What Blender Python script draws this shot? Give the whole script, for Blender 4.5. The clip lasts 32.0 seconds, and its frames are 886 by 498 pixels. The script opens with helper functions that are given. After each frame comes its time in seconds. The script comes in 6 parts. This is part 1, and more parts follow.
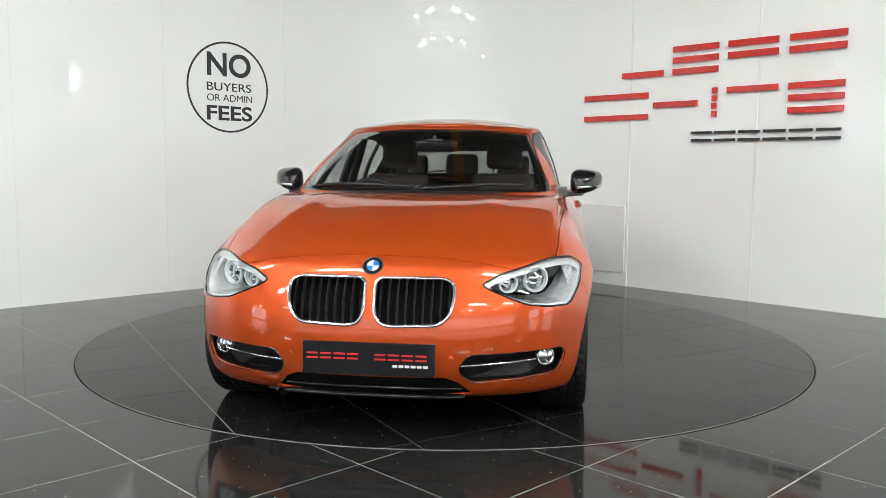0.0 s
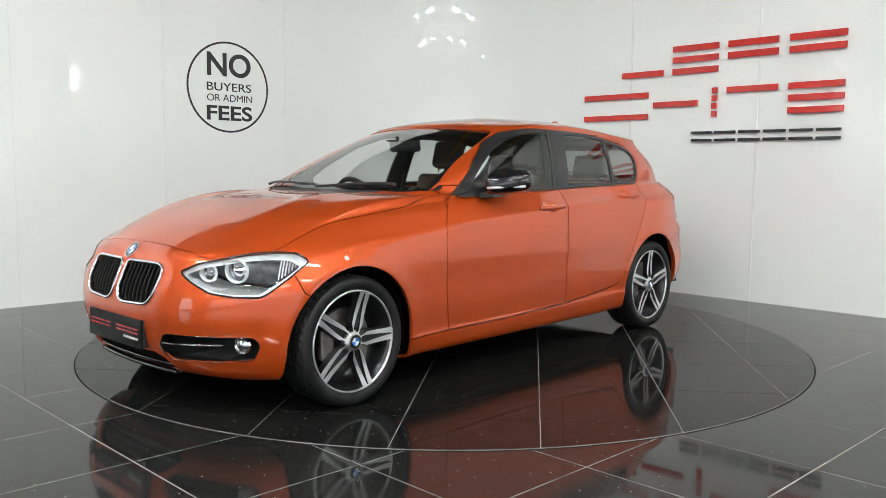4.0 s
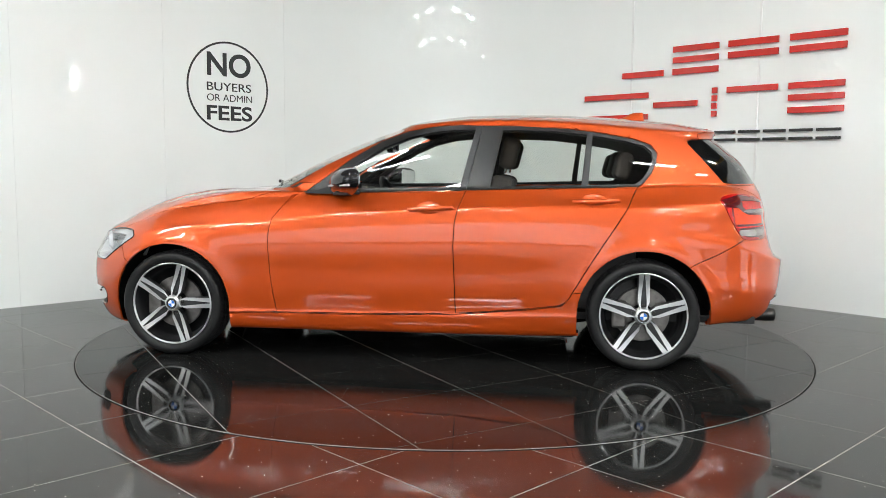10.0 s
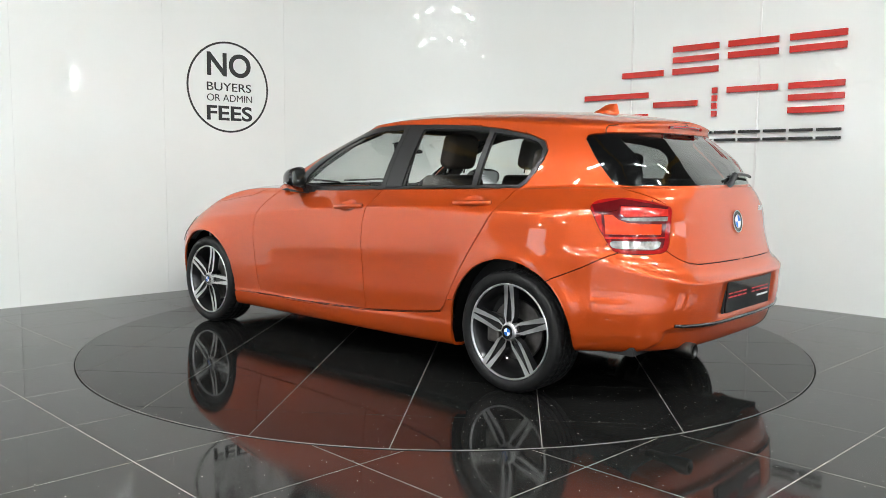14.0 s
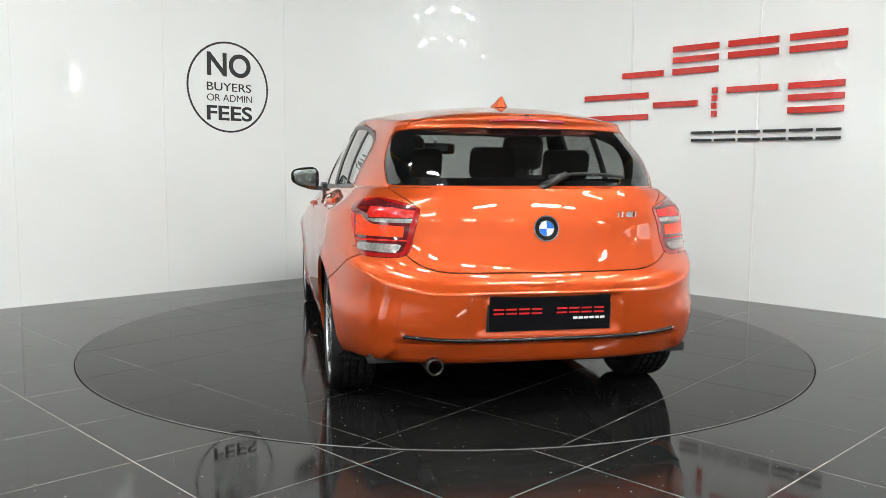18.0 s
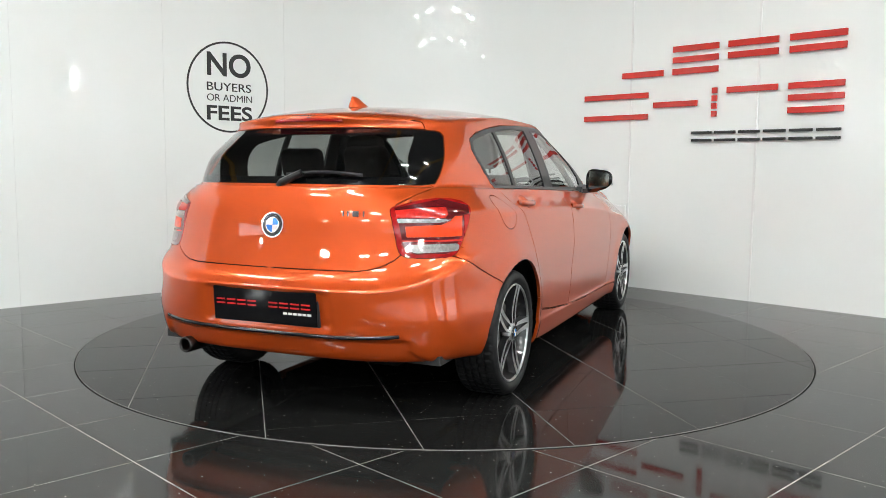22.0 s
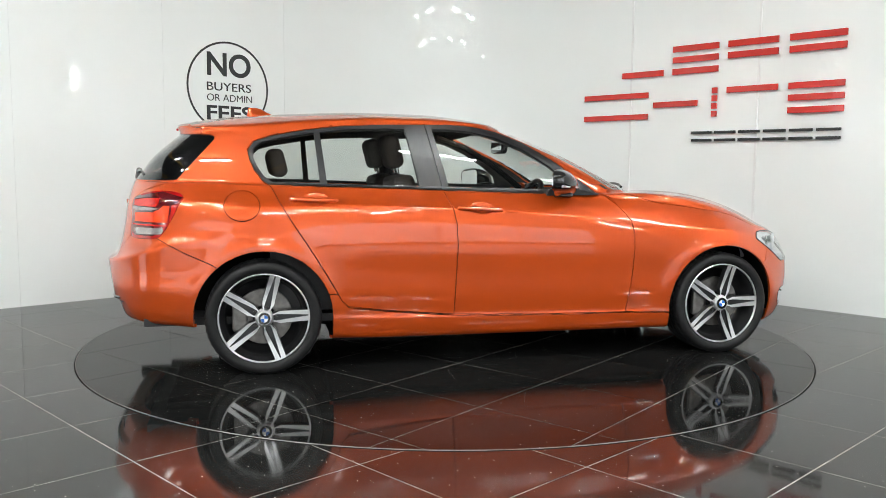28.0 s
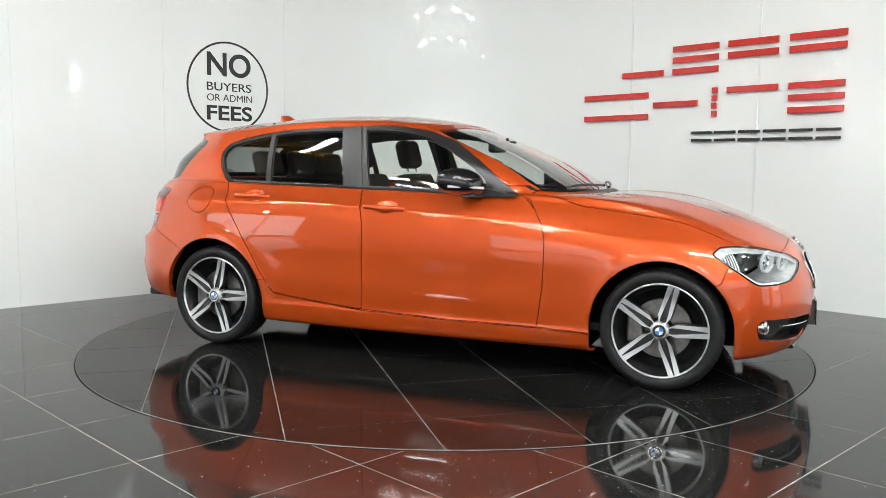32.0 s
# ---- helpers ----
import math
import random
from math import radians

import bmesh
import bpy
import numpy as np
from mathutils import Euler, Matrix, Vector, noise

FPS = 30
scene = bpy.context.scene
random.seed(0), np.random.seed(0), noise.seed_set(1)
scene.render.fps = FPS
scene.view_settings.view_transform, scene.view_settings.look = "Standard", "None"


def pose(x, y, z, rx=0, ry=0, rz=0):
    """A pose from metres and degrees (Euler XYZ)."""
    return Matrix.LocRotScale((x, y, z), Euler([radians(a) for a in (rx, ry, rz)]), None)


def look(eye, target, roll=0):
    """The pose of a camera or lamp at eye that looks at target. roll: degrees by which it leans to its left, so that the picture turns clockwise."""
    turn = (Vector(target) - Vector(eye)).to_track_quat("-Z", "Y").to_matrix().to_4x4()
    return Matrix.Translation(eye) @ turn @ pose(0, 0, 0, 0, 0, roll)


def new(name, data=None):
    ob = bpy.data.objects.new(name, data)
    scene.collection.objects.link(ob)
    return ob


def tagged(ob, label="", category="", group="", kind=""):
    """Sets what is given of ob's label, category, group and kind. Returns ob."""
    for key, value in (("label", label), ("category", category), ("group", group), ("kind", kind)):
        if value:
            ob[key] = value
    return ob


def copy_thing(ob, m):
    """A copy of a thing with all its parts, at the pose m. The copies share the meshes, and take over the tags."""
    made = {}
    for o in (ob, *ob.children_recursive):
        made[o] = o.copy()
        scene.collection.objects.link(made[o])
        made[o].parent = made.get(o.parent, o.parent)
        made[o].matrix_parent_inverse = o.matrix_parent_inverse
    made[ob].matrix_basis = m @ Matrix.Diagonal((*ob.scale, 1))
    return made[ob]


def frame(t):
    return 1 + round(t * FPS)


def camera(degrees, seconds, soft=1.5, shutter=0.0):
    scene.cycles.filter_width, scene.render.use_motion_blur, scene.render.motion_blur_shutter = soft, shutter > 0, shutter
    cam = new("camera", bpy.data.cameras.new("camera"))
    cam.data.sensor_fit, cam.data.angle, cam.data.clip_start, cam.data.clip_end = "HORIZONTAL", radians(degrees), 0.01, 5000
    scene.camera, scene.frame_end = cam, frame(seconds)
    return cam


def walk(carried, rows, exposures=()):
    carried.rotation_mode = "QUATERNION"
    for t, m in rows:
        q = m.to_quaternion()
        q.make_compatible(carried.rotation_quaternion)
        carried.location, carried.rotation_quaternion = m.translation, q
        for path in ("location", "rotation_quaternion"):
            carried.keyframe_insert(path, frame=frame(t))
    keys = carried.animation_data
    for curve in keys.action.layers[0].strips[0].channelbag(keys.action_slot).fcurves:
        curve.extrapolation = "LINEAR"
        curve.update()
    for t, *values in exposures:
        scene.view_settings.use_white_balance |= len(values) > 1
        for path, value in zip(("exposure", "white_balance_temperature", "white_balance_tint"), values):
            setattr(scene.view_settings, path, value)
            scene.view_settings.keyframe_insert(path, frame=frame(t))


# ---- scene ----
from mathutils.bvhtree import BVHTree
from mathutils.geometry import barycentric_transform

# The camera stands on a tripod before the turntable.
SECONDS = 32.0
cam = camera(57.26, SECONDS, soft=0.85)
EYE, AIM = (0.0, -5.3386, 1.0976), (-0.0282, 4.6128, 0.1125)
walk(cam, [(0.0, look(EYE, AIM, 0.438)), (SECONDS, look(EYE, AIM, 0.438))],
     [(0.0, 0.0), (3.0, -0.08), (8.0, 0.0), (13.0, 0.05), (20.0, 0.05), (22.0, 0.04), (25.0, 0.07), (28.0, 0.03), (31.0, 0.11), (32.0, 0.08)])

# ---- world and light ----
world = bpy.data.worlds.new("hall_air")
scene.world = world
world.use_nodes = True
world.node_tree.nodes["Background"].inputs[0].default_value = (0.8, 0.9, 1.0, 1)
world.node_tree.nodes["Background"].inputs[1].default_value = 0.05
LAMP_POWER = 189.0

# ---- numbers of the place ----
TURN_START, TURN_RATE = -97.77, -8.8845     # heading of the car in degrees, degrees a second
CAR_SIDE = -0.0135                          # the car stands this far beside the pivot
TABLE_R = 2.254
TILE = 0.6
LEFT_AT, LEFT_DIR = Vector((-2.578, 1.627)), Vector((0.725, 0.689)).normalized()
RIGHT_AT, RIGHT_DIR = Vector((2.634, 1.431)), Vector((0.712, -0.702)).normalized()
BEND = 1.245                                # radius of the rounded corner
WALL_TOP = 3.2


# ---- materials ----
def material(name, colour, rough=0.5, metal=0.0, coat=0.0, spec=0.5, vary=0.0, scale=8.0, bump=0.0, bump_scale=200.0, emit=0.0, per_piece=0.0, rough_vary=0.0, ior=1.5):
    mat = bpy.data.materials.new(name)
    mat.use_nodes = True
    nt = mat.node_tree
    bs = nt.nodes["Principled BSDF"]
    bs.inputs["Base Color"].default_value = (*colour, 1)
    bs.inputs["Roughness"].default_value = rough
    bs.inputs["Metallic"].default_value = metal
    bs.inputs["Coat Weight"].default_value = coat
    bs.inputs["Coat Roughness"].default_value = 0.02
    bs.inputs["Specular IOR Level"].default_value = spec
    bs.inputs["IOR"].default_value = ior
    if emit:
        bs.inputs["Emission Color"].default_value = (*colour, 1)
        bs.inputs["Emission Strength"].default_value = emit
    tc = nt.nodes.new("ShaderNodeTexCoord")
    if vary or rough_vary or per_piece:
        no = nt.nodes.new("ShaderNodeTexNoise")
        no.inputs["Scale"].default_value, no.inputs["Detail"].default_value = scale, 6
        nt.links.new(tc.outputs["Object"], no.inputs["Vector"])
        val = no.outputs["Fac"]
        if vary or per_piece:
            hsv = nt.nodes.new("ShaderNodeHueSaturation")
            hsv.inputs["Color"].default_value = (*colour, 1)
            mr = nt.nodes.new("ShaderNodeMapRange")
            mr.inputs["From Min"].default_value, mr.inputs["From Max"].default_value = 0.3, 0.7
            mr.inputs["To Min"].default_value, mr.inputs["To Max"].default_value = 1 - vary, 1 + vary
            nt.links.new(val, mr.inputs["Value"])
            out = mr.outputs["Result"]
            if per_piece:
                oi = nt.nodes.new("ShaderNodeObjectInfo")
                m2 = nt.nodes.new("ShaderNodeMapRange")
                m2.inputs["To Min"].default_value, m2.inputs["To Max"].default_value = 1 - per_piece, 1 + per_piece
                nt.links.new(oi.outputs["Random"], m2.inputs["Value"])
                mu = nt.nodes.new("ShaderNodeMath")
                mu.operation = "MULTIPLY"
                nt.links.new(out, mu.inputs[0])
                nt.links.new(m2.outputs["Result"], mu.inputs[1])
                out = mu.outputs[0]
            nt.links.new(out, hsv.inputs["Value"])
            nt.links.new(hsv.outputs["Color"], bs.inputs["Base Color"])
        if rough_vary:
            m3 = nt.nodes.new("ShaderNodeMapRange")
            m3.inputs["From Min"].default_value, m3.inputs["From Max"].default_value = 0.3, 0.7
            m3.inputs["To Min"].default_value, m3.inputs["To Max"].default_value = max(rough - rough_vary, 0.0), rough + rough_vary
            nt.links.new(val, m3.inputs["Value"])
            nt.links.new(m3.outputs["Result"], bs.inputs["Roughness"])
    if bump:
        nb = nt.nodes.new("ShaderNodeTexNoise")
        nb.inputs["Scale"].default_value, nb.inputs["Detail"].default_value = bump_scale, 3
        nt.links.new(tc.outputs["Object"], nb.inputs["Vector"])
        bp = nt.nodes.new("ShaderNodeBump")
        bp.inputs["Strength"].default_value, bp.inputs["Distance"].default_value = bump, 0.002
        nt.links.new(nb.outputs["Fac"], bp.inputs["Height"])
        nt.links.new(bp.outputs["Normal"], bs.inputs["Normal"])
    return mat


def car_paint():
    """Orange metallic lacquer: fine flakes under a clear coat."""
    mat = material("orange_paint", (0.60, 0.074, 0.0046), 0.44, 0.52, 1.0)
    nt = mat.node_tree
    bs = nt.nodes["Principled BSDF"]
    tc = nt.nodes["Texture Coordinate"]
    bs.inputs["Coat IOR"].default_value = 1.58
    vo = nt.nodes.new("ShaderNodeTexVoronoi")
    vo.inputs["Scale"].default_value = 1400
    nt.links.new(tc.outputs["Object"], vo.inputs["Vector"])
    hs = nt.nodes.new("ShaderNodeHueSaturation")
    hs.inputs["Color"].default_value = (0.60, 0.074, 0.0046, 1)
    sx = nt.nodes.new("ShaderNodeSeparateColor")
    nt.links.new(vo.outputs["Color"], sx.inputs["Color"])
    mr = nt.nodes.new("ShaderNodeMapRange")
    mr.inputs["To Min"].default_value, mr.inputs["To Max"].default_value = 0.78, 1.22
    nt.links.new(sx.outputs["Red"], mr.inputs["Value"])
    nt.links.new(mr.outputs["Result"], hs.inputs["Value"])
    nt.links.new(hs.outputs["Color"], bs.inputs["Base Color"])
    return mat


def floor_tile(name, spec, dust):
    """Black polished porcelain with dust, faint clouding and pale specks."""
    mat = material(name, (0.012, 0.012, 0.012), 0.07, spec=spec)
    nt = mat.node_tree
    bs = nt.nodes["Principled BSDF"]
    oi = nt.nodes.new("ShaderNodeObjectInfo")
    mul = nt.nodes.new("ShaderNodeMath")
    mul.operation = "MULTIPLY"
    mul.inputs[1].default_value = 83.0
    nt.links.new(oi.outputs["Random"], mul.inputs[0])
    add = nt.nodes.new("ShaderNodeVectorMath")
    nt.links.new(nt.nodes["Texture Coordinate"].outputs["Object"], add.inputs[0])
    nt.links.new(mul.outputs[0], add.inputs[1])
    geo = add.outputs["Vector"]
    n1 = nt.nodes.new("ShaderNodeTexNoise")
    n1.inputs["Scale"].default_value, n1.inputs["Detail"].default_value = 2.3, 8
    nt.links.new(geo, n1.inputs["Vector"])
    r1 = nt.nodes.new("ShaderNodeMapRange")
    r1.inputs["From Min"].default_value, r1.inputs["From Max"].default_value = 0.35, 0.7
    r1.inputs["To Min"].default_value, r1.inputs["To Max"].default_value = 0.03, 0.115
    nt.links.new(n1.outputs["Fac"], r1.inputs["Value"])
    nt.links.new(r1.outputs["Result"], bs.inputs["Roughness"])
    vo = nt.nodes.new("ShaderNodeTexVoronoi")
    vo.voronoi_dimensions = "2D"
    vo.inputs["Scale"].default_value = 17
    nt.links.new(geo, vo.inputs["Vector"])
    sc = nt.nodes.new("ShaderNodeSeparateColor")
    nt.links.new(vo.outputs["Color"], sc.inputs["Color"])
    size = nt.nodes.new("ShaderNodeMapRange")
    size.inputs["From Min"].default_value, size.inputs["From Max"].default_value = 0.60, 1.0
    size.inputs["To Min"].default_value, size.inputs["To Max"].default_value = 0.006, 0.046
    nt.links.new(sc.outputs["Red"], size.inputs["Value"])
    lt = nt.nodes.new("ShaderNodeMath")
    lt.operation = "LESS_THAN"
    nt.links.new(vo.outputs["Distance"], lt.inputs[0])
    nt.links.new(size.outputs["Result"], lt.inputs[1])
    haze = nt.nodes.new("ShaderNodeMix")
    haze.data_type = "RGBA"
    haze.inputs["A"].default_value, haze.inputs["B"].default_value = (0.010 * dust, 0.010 * dust, 0.010 * dust, 1), (0.028 * dust, 0.028 * dust, 0.027 * dust, 1)
    nt.links.new(n1.outputs["Fac"], haze.inputs["Factor"])
    mx = nt.nodes.new("ShaderNodeMix")
    mx.data_type = "RGBA"
    mx.inputs["B"].default_value = (0.72, 0.70, 0.66, 1)
    nt.links.new(lt.outputs[0], mx.inputs["Factor"])
    nt.links.new(haze.outputs["Result"], mx.inputs["A"])
    nt.links.new(mx.outputs["Result"], bs.inputs["Base Color"])
    return mat


def glass(name, tint, gloss=1.0):
    mat = bpy.data.materials.new(name)
    mat.use_nodes = True
    nt = mat.node_tree
    nt.nodes.remove(nt.nodes["Principled BSDF"])
    tr, gl, mx, lw, pw, mr = (nt.nodes.new(k) for k in ("ShaderNodeBsdfTransparent", "ShaderNodeBsdfGlossy", "ShaderNodeMixShader", "ShaderNodeLayerWeight", "ShaderNodeMath", "ShaderNodeMapRange"))
    tr.inputs["Color"].default_value = (*tint, 1)
    gl.inputs["Roughness"].default_value = 0.0
    gl.inputs["Color"].default_value = (gloss, gloss, gloss, 1)
    lw.inputs["Blend"].default_value = 0.5
    pw.operation = "POWER"
    pw.inputs[1].default_value = 3.6
    mr.inputs["To Min"].default_value, mr.inputs["To Max"].default_value = 0.055, 1.0
    nt.links.new(lw.outputs["Facing"], pw.inputs[0])
    nt.links.new(pw.outputs[0], mr.inputs["Value"])
    nt.links.new(mr.outputs["Result"], mx.inputs[0])
    nt.links.new(tr.outputs[0], mx.inputs[1])
    nt.links.new(gl.outputs[0], mx.inputs[2])
    nt.links.new(mx.outputs[0], nt.nodes["Material Output"].inputs["Surface"])
    return mat


PAINT = car_paint()
GLASS = glass("window_glass", (0.85, 0.88, 0.86))
DARK_GLASS = glass("rear_window_glass", (0.34, 0.355, 0.35))
LENS = glass("clear_lens", (0.93, 0.94, 0.95))
TRIM = material("satin_black_trim", (0.018, 0.018, 0.019), 0.32, vary=0.2)
GLOSS_BLACK = material("gloss_black", (0.008, 0.008, 0.009), 0.12, coat=0.6)
INTAKE_BLACK = material("intake_black_plastic", (0.006, 0.006, 0.006), 0.45, spec=0.25, vary=0.2)
LINER = material("dark_liner", (0.005, 0.005, 0.005), 0.85, spec=0.12, vary=0.3)
RUBBER = material("tyre_rubber", (0.009, 0.009, 0.0095), 0.5, spec=0.28, vary=0.25, scale=30, bump=0.25, bump_scale=90)
CHROME = material("chrome", (0.82, 0.83, 0.84), 0.08, 1.0, rough_vary=0.03)
ALLOY = material("polished_alloy", (0.74, 0.74, 0.74), 0.34, 1.0, vary=0.06, rough_vary=0.06, scale=20)
ALLOY_DARK = material("dark_grey_alloy", (0.014, 0.014, 0.015), 0.3, 0.2, coat=0.8, vary=0.2, scale=30)
PIPE = material("dark_pipe_steel", (0.06, 0.058, 0.055), 0.35, 1.0, vary=0.2)
STEEL = material("brake_steel", (0.20, 0.19, 0.18), 0.42, 1.0, vary=0.25, scale=25)
REFLECTOR = material("lamp_reflector", (0.75, 0.76, 0.78), 0.12, 1.0, vary=0.2, scale=40)
LAMP_WHITE = material("lamp_ring_plastic", (0.60, 0.62, 0.64), 0.2, coat=0.5)
LAMP_GREY = material("lamp_housing_grey", (0.24, 0.245, 0.25), 0.25, 0.85, coat=0.5, vary=0.45, scale=22)
RED_LENS = material("red_lens", (0.33, 0.006, 0.007), 0.12, coat=1.0, vary=0.15, scale=60)
RED_DARK = material("dark_red_lens", (0.10, 0.004, 0.006), 0.12, coat=1.0)
RED_BRIGHT = material("bright_red_lens", (0.82, 0.055, 0.006), 0.3, spec=0.3, coat=0.3, vary=0.15, scale=60)
RED_GLOW = material("red_lens_bright", (0.56, 0.016, 0.010), 0.2, spec=0.3, coat=0.5, vary=0.2, scale=60)
CLEAR_BAND = material("silver_lens_band", (0.40, 0.36, 0.35), 0.2, 0.6, coat=1.0, vary=0.25, scale=70)
SEAT = material("dark_seat_cloth", (0.042, 0.032, 0.026), 0.85, vary=0.3, scale=40, bump=0.4, bump_scale=300)
DASH = material("black_soft_plastic", (0.016, 0.016, 0.017), 0.6, vary=0.2, bump=0.3, bump_scale=400)
HEADLINING = material("dark_headlining", (0.055, 0.05, 0.046), 0.9, vary=0.1)
BADGE_BLUE = material("badge_blue", (0.02, 0.16, 0.60), 0.15, coat=1.0)
BADGE_WHITE = material("badge_white", (0.8, 0.8, 0.8), 0.15, coat=1.0)
SIGN_RED = material("red_sign_acrylic", (0.56, 0.028, 0.020), 0.22, coat=0.4, vary=0.04)
SIGN_BLACK = material("black_vinyl", (0.016, 0.018, 0.018), 0.35)
PLATE = material("black_plate", (0.007, 0.007, 0.008), 0.06, spec=0.2)
PLATE_RED = material("plate_red", (0.55, 0.012, 0.016), 0.3)
PLATE_WHITE = material("plate_white", (0.75, 0.75, 0.75), 0.3)
WALL_WHITE = material("white_gloss_panel", (0.84, 0.865, 0.85), 0.032, vary=0.012, scale=1.2, per_piece=0.01, rough_vary=0.01, spec=0.29)
SEAM_WHITE = material("white_joint_strip", (0.82, 0.83, 0.82), 0.25)
HALL_GREY = material("painted_hall_wall", (0.36, 0.37, 0.37), 0.7, vary=0.12, scale=1.5)
HALL_ROOF = material("hall_roof_sheet", (0.17, 0.172, 0.17), 0.7, vary=0.15, scale=1.0)
BEAM = material("yellow_beam_paint", (0.45, 0.26, 0.04), 0.5, vary=0.1)
LAMP_GLOW = material("lamp_tube_glow", (0.97, 1.0, 0.985), 0.4, emit=LAMP_POWER)
LAMP_CASE = material("lamp_case_white", (0.7, 0.7, 0.7), 0.4)
TILE_FIXED = floor_tile("black_floor_tile", 0.27, 0.85)
TILE_TABLE = floor_tile("black_turntable_tile", 0.085, 0.55)
GROUT = material("pale_grout", (0.34, 0.33, 0.30), 0.8, vary=0.25, scale=6)
EDGE_STEEL = material("dull_edge_steel", (0.34, 0.33, 0.31), 0.6, 0.3, vary=0.3, scale=12)
SLOT_BLACK = material("slot_shade_black", (0.003, 0.003, 0.003), 0.8, spec=0.05)
DOOR_PANE_GLOW = material("door_pane_glow", (0.93, 0.97, 1.0), 0.5, emit=3.0)
# soft fill for the added pane band on the south wall
FILL_PANE_GLOW = material("fill_pane_glow", (0.93, 0.97, 1.0), 0.5, emit=1.1)
FRAME_GREY = material("grey_door_frame", (0.08, 0.085, 0.09), 0.4, 0.3)
HEAD_SILVER = material("silver_lamp_housing", (0.74, 0.76, 0.77), 0.22, 0.25, coat=0.6, vary=0.15, scale=30)
HATCH = material("white_hatch", (0.80, 0.815, 0.80), 0.2, vary=0.02)


# ---- mesh helpers ----
def mesh_of(name, bm, mat, smooth=False):
    me = bpy.data.meshes.new(name)
    bm.normal_update()
    bm.to_mesh(me)
    bm.free()
    for m in (mat if isinstance(mat, (list, tuple)) else [mat]):
        me.materials.append(m)
    if smooth:
        me.shade_smooth()
    return me


def part(name, bm, mat, parent, label="", smooth=False):
    ob = new(name, mesh_of(name, bm, mat, smooth))
    ob.parent = parent
    if label:
        tagged(ob, label)
    return ob


def thing(name, m, label, category, group="", kind=""):
    ob = new(name)
    ob.empty_display_size = 0.1
    ob.matrix_basis = m
    return tagged(ob, label, category, group, kind)


def box(bm, x0, x1, y0, y1, z0, z1, bevel=0.0, m=None):
    vs = [bm.verts.new((x, y, z)) for x in (x0, x1) for y in (y0, y1) for z in (z0, z1)]
    fs = [bm.faces.new([vs[i] for i in f]) for f in ((0, 1, 3, 2), (4, 6, 7, 5), (0, 4, 5, 1), (2, 3, 7, 6), (0, 2, 6, 4), (1, 5, 7, 3))]
    if bevel:
        es = list({e for f in fs for e in f.edges})
        r = bmesh.ops.bevel(bm, geom=es, offset=bevel, segments=2, affect="EDGES", profile=0.5)
        vs = list({v for f in r["faces"] for v in f.verts} | {v for v in vs if v.is_valid})
    if m:
        bmesh.ops.transform(bm, matrix=m, verts=vs)
    return vs


def prism(bm, pts, h0, h1, m=None):
    """An outline of (x, y) points, filled and raised from h0 to h1 along z."""
    lo = [bm.verts.new((x, y, h0)) for x, y in pts]
    hi = [bm.verts.new((x, y, h1)) for x, y in pts]
    n = len(pts)
    bm.faces.new(hi)
    bm.faces.new(lo[::-1])
    for i in range(n):
        bm.faces.new((lo[i], lo[(i + 1) % n], hi[(i + 1) % n], hi[i]))
    if m:
        bmesh.ops.transform(bm, matrix=m, verts=lo + hi)


def lathe(bm, profile, steps=64, closed=False, m=None):
    """Turns (radius, height) points about the y axis."""
    rows = []
    for k in range(steps):
        a = 2 * math.pi * k / steps
        rows.append([bm.verts.new((r * math.cos(a), y, r * math.sin(a))) for r, y in profile])
    n = len(profile)
    for k in range(steps):
        a, b = rows[k], rows[(k + 1) % steps]
        for i in range(n if closed else n - 1):
            j = (i + 1) % n
            bm.faces.new((a[i], a[j], b[j], b[i]))
    if m:
        bmesh.ops.transform(bm, matrix=m, verts=[v for r in rows for v in r])
    return rows


def tube(bm, pts, r, sides=8, closed=False, flat=1.0):
    pts = [Vector(p) for p in pts]
    n = len(pts)
    rings = []
    for i, p in enumerate(pts):
        a = pts[(i - 1) % n] if (closed or i) else p
        b = pts[(i + 1) % n] if (closed or i < n - 1) else p
        d = (b - a).normalized()
        u = d.cross(Vector((0, 0, 1)) if abs(d.z) < 0.9 else Vector((1, 0, 0))).normalized()
        w = d.cross(u)
        rings.append([bm.verts.new(p + u * (r * flat * math.cos(t)) + w * (r * math.sin(t))) for t in (2 * math.pi * k / sides for k in range(sides))])
    for i in range(n if closed else n - 1):
        a, b = rings[i], rings[(i + 1) % n]
        for k in range(sides):
            bm.faces.new((a[k], a[(k + 1) % sides], b[(k + 1) % sides], b[k]))
    if not closed:
        bm.faces.new(rings[0])
        bm.faces.new(rings[-1][::-1])


def spline(knots, values):
    """A smooth curve through values at knots (cubic, with slopes held between neighbours)."""
    k = np.array(knots, float)
    v = np.array(values, float)
    d = np.diff(v) / np.diff(k)
    m = np.empty(len(v))
    m[0], m[-1] = d[0], d[-1]
    for i in range(1, len(v) - 1):
        m[i] = 0.0 if d[i - 1] * d[i] <= 0 else 2 * d[i - 1] * d[i] / (d[i - 1] + d[i])

    def at(x):
        x = min(max(x, k[0]), k[-1])
        i = min(int(np.searchsorted(k, x, "right")) - 1, len(k) - 2)
        h = k[i + 1] - k[i]
        t = (x - k[i]) / h
        return ((2 * t**3 - 3 * t**2 + 1) * v[i] + (t**3 - 2 * t**2 + t) * h * m[i] + (-2 * t**3 + 3 * t**2) * v[i + 1] + (t**3 - t**2) * h * m[i + 1])
    return at


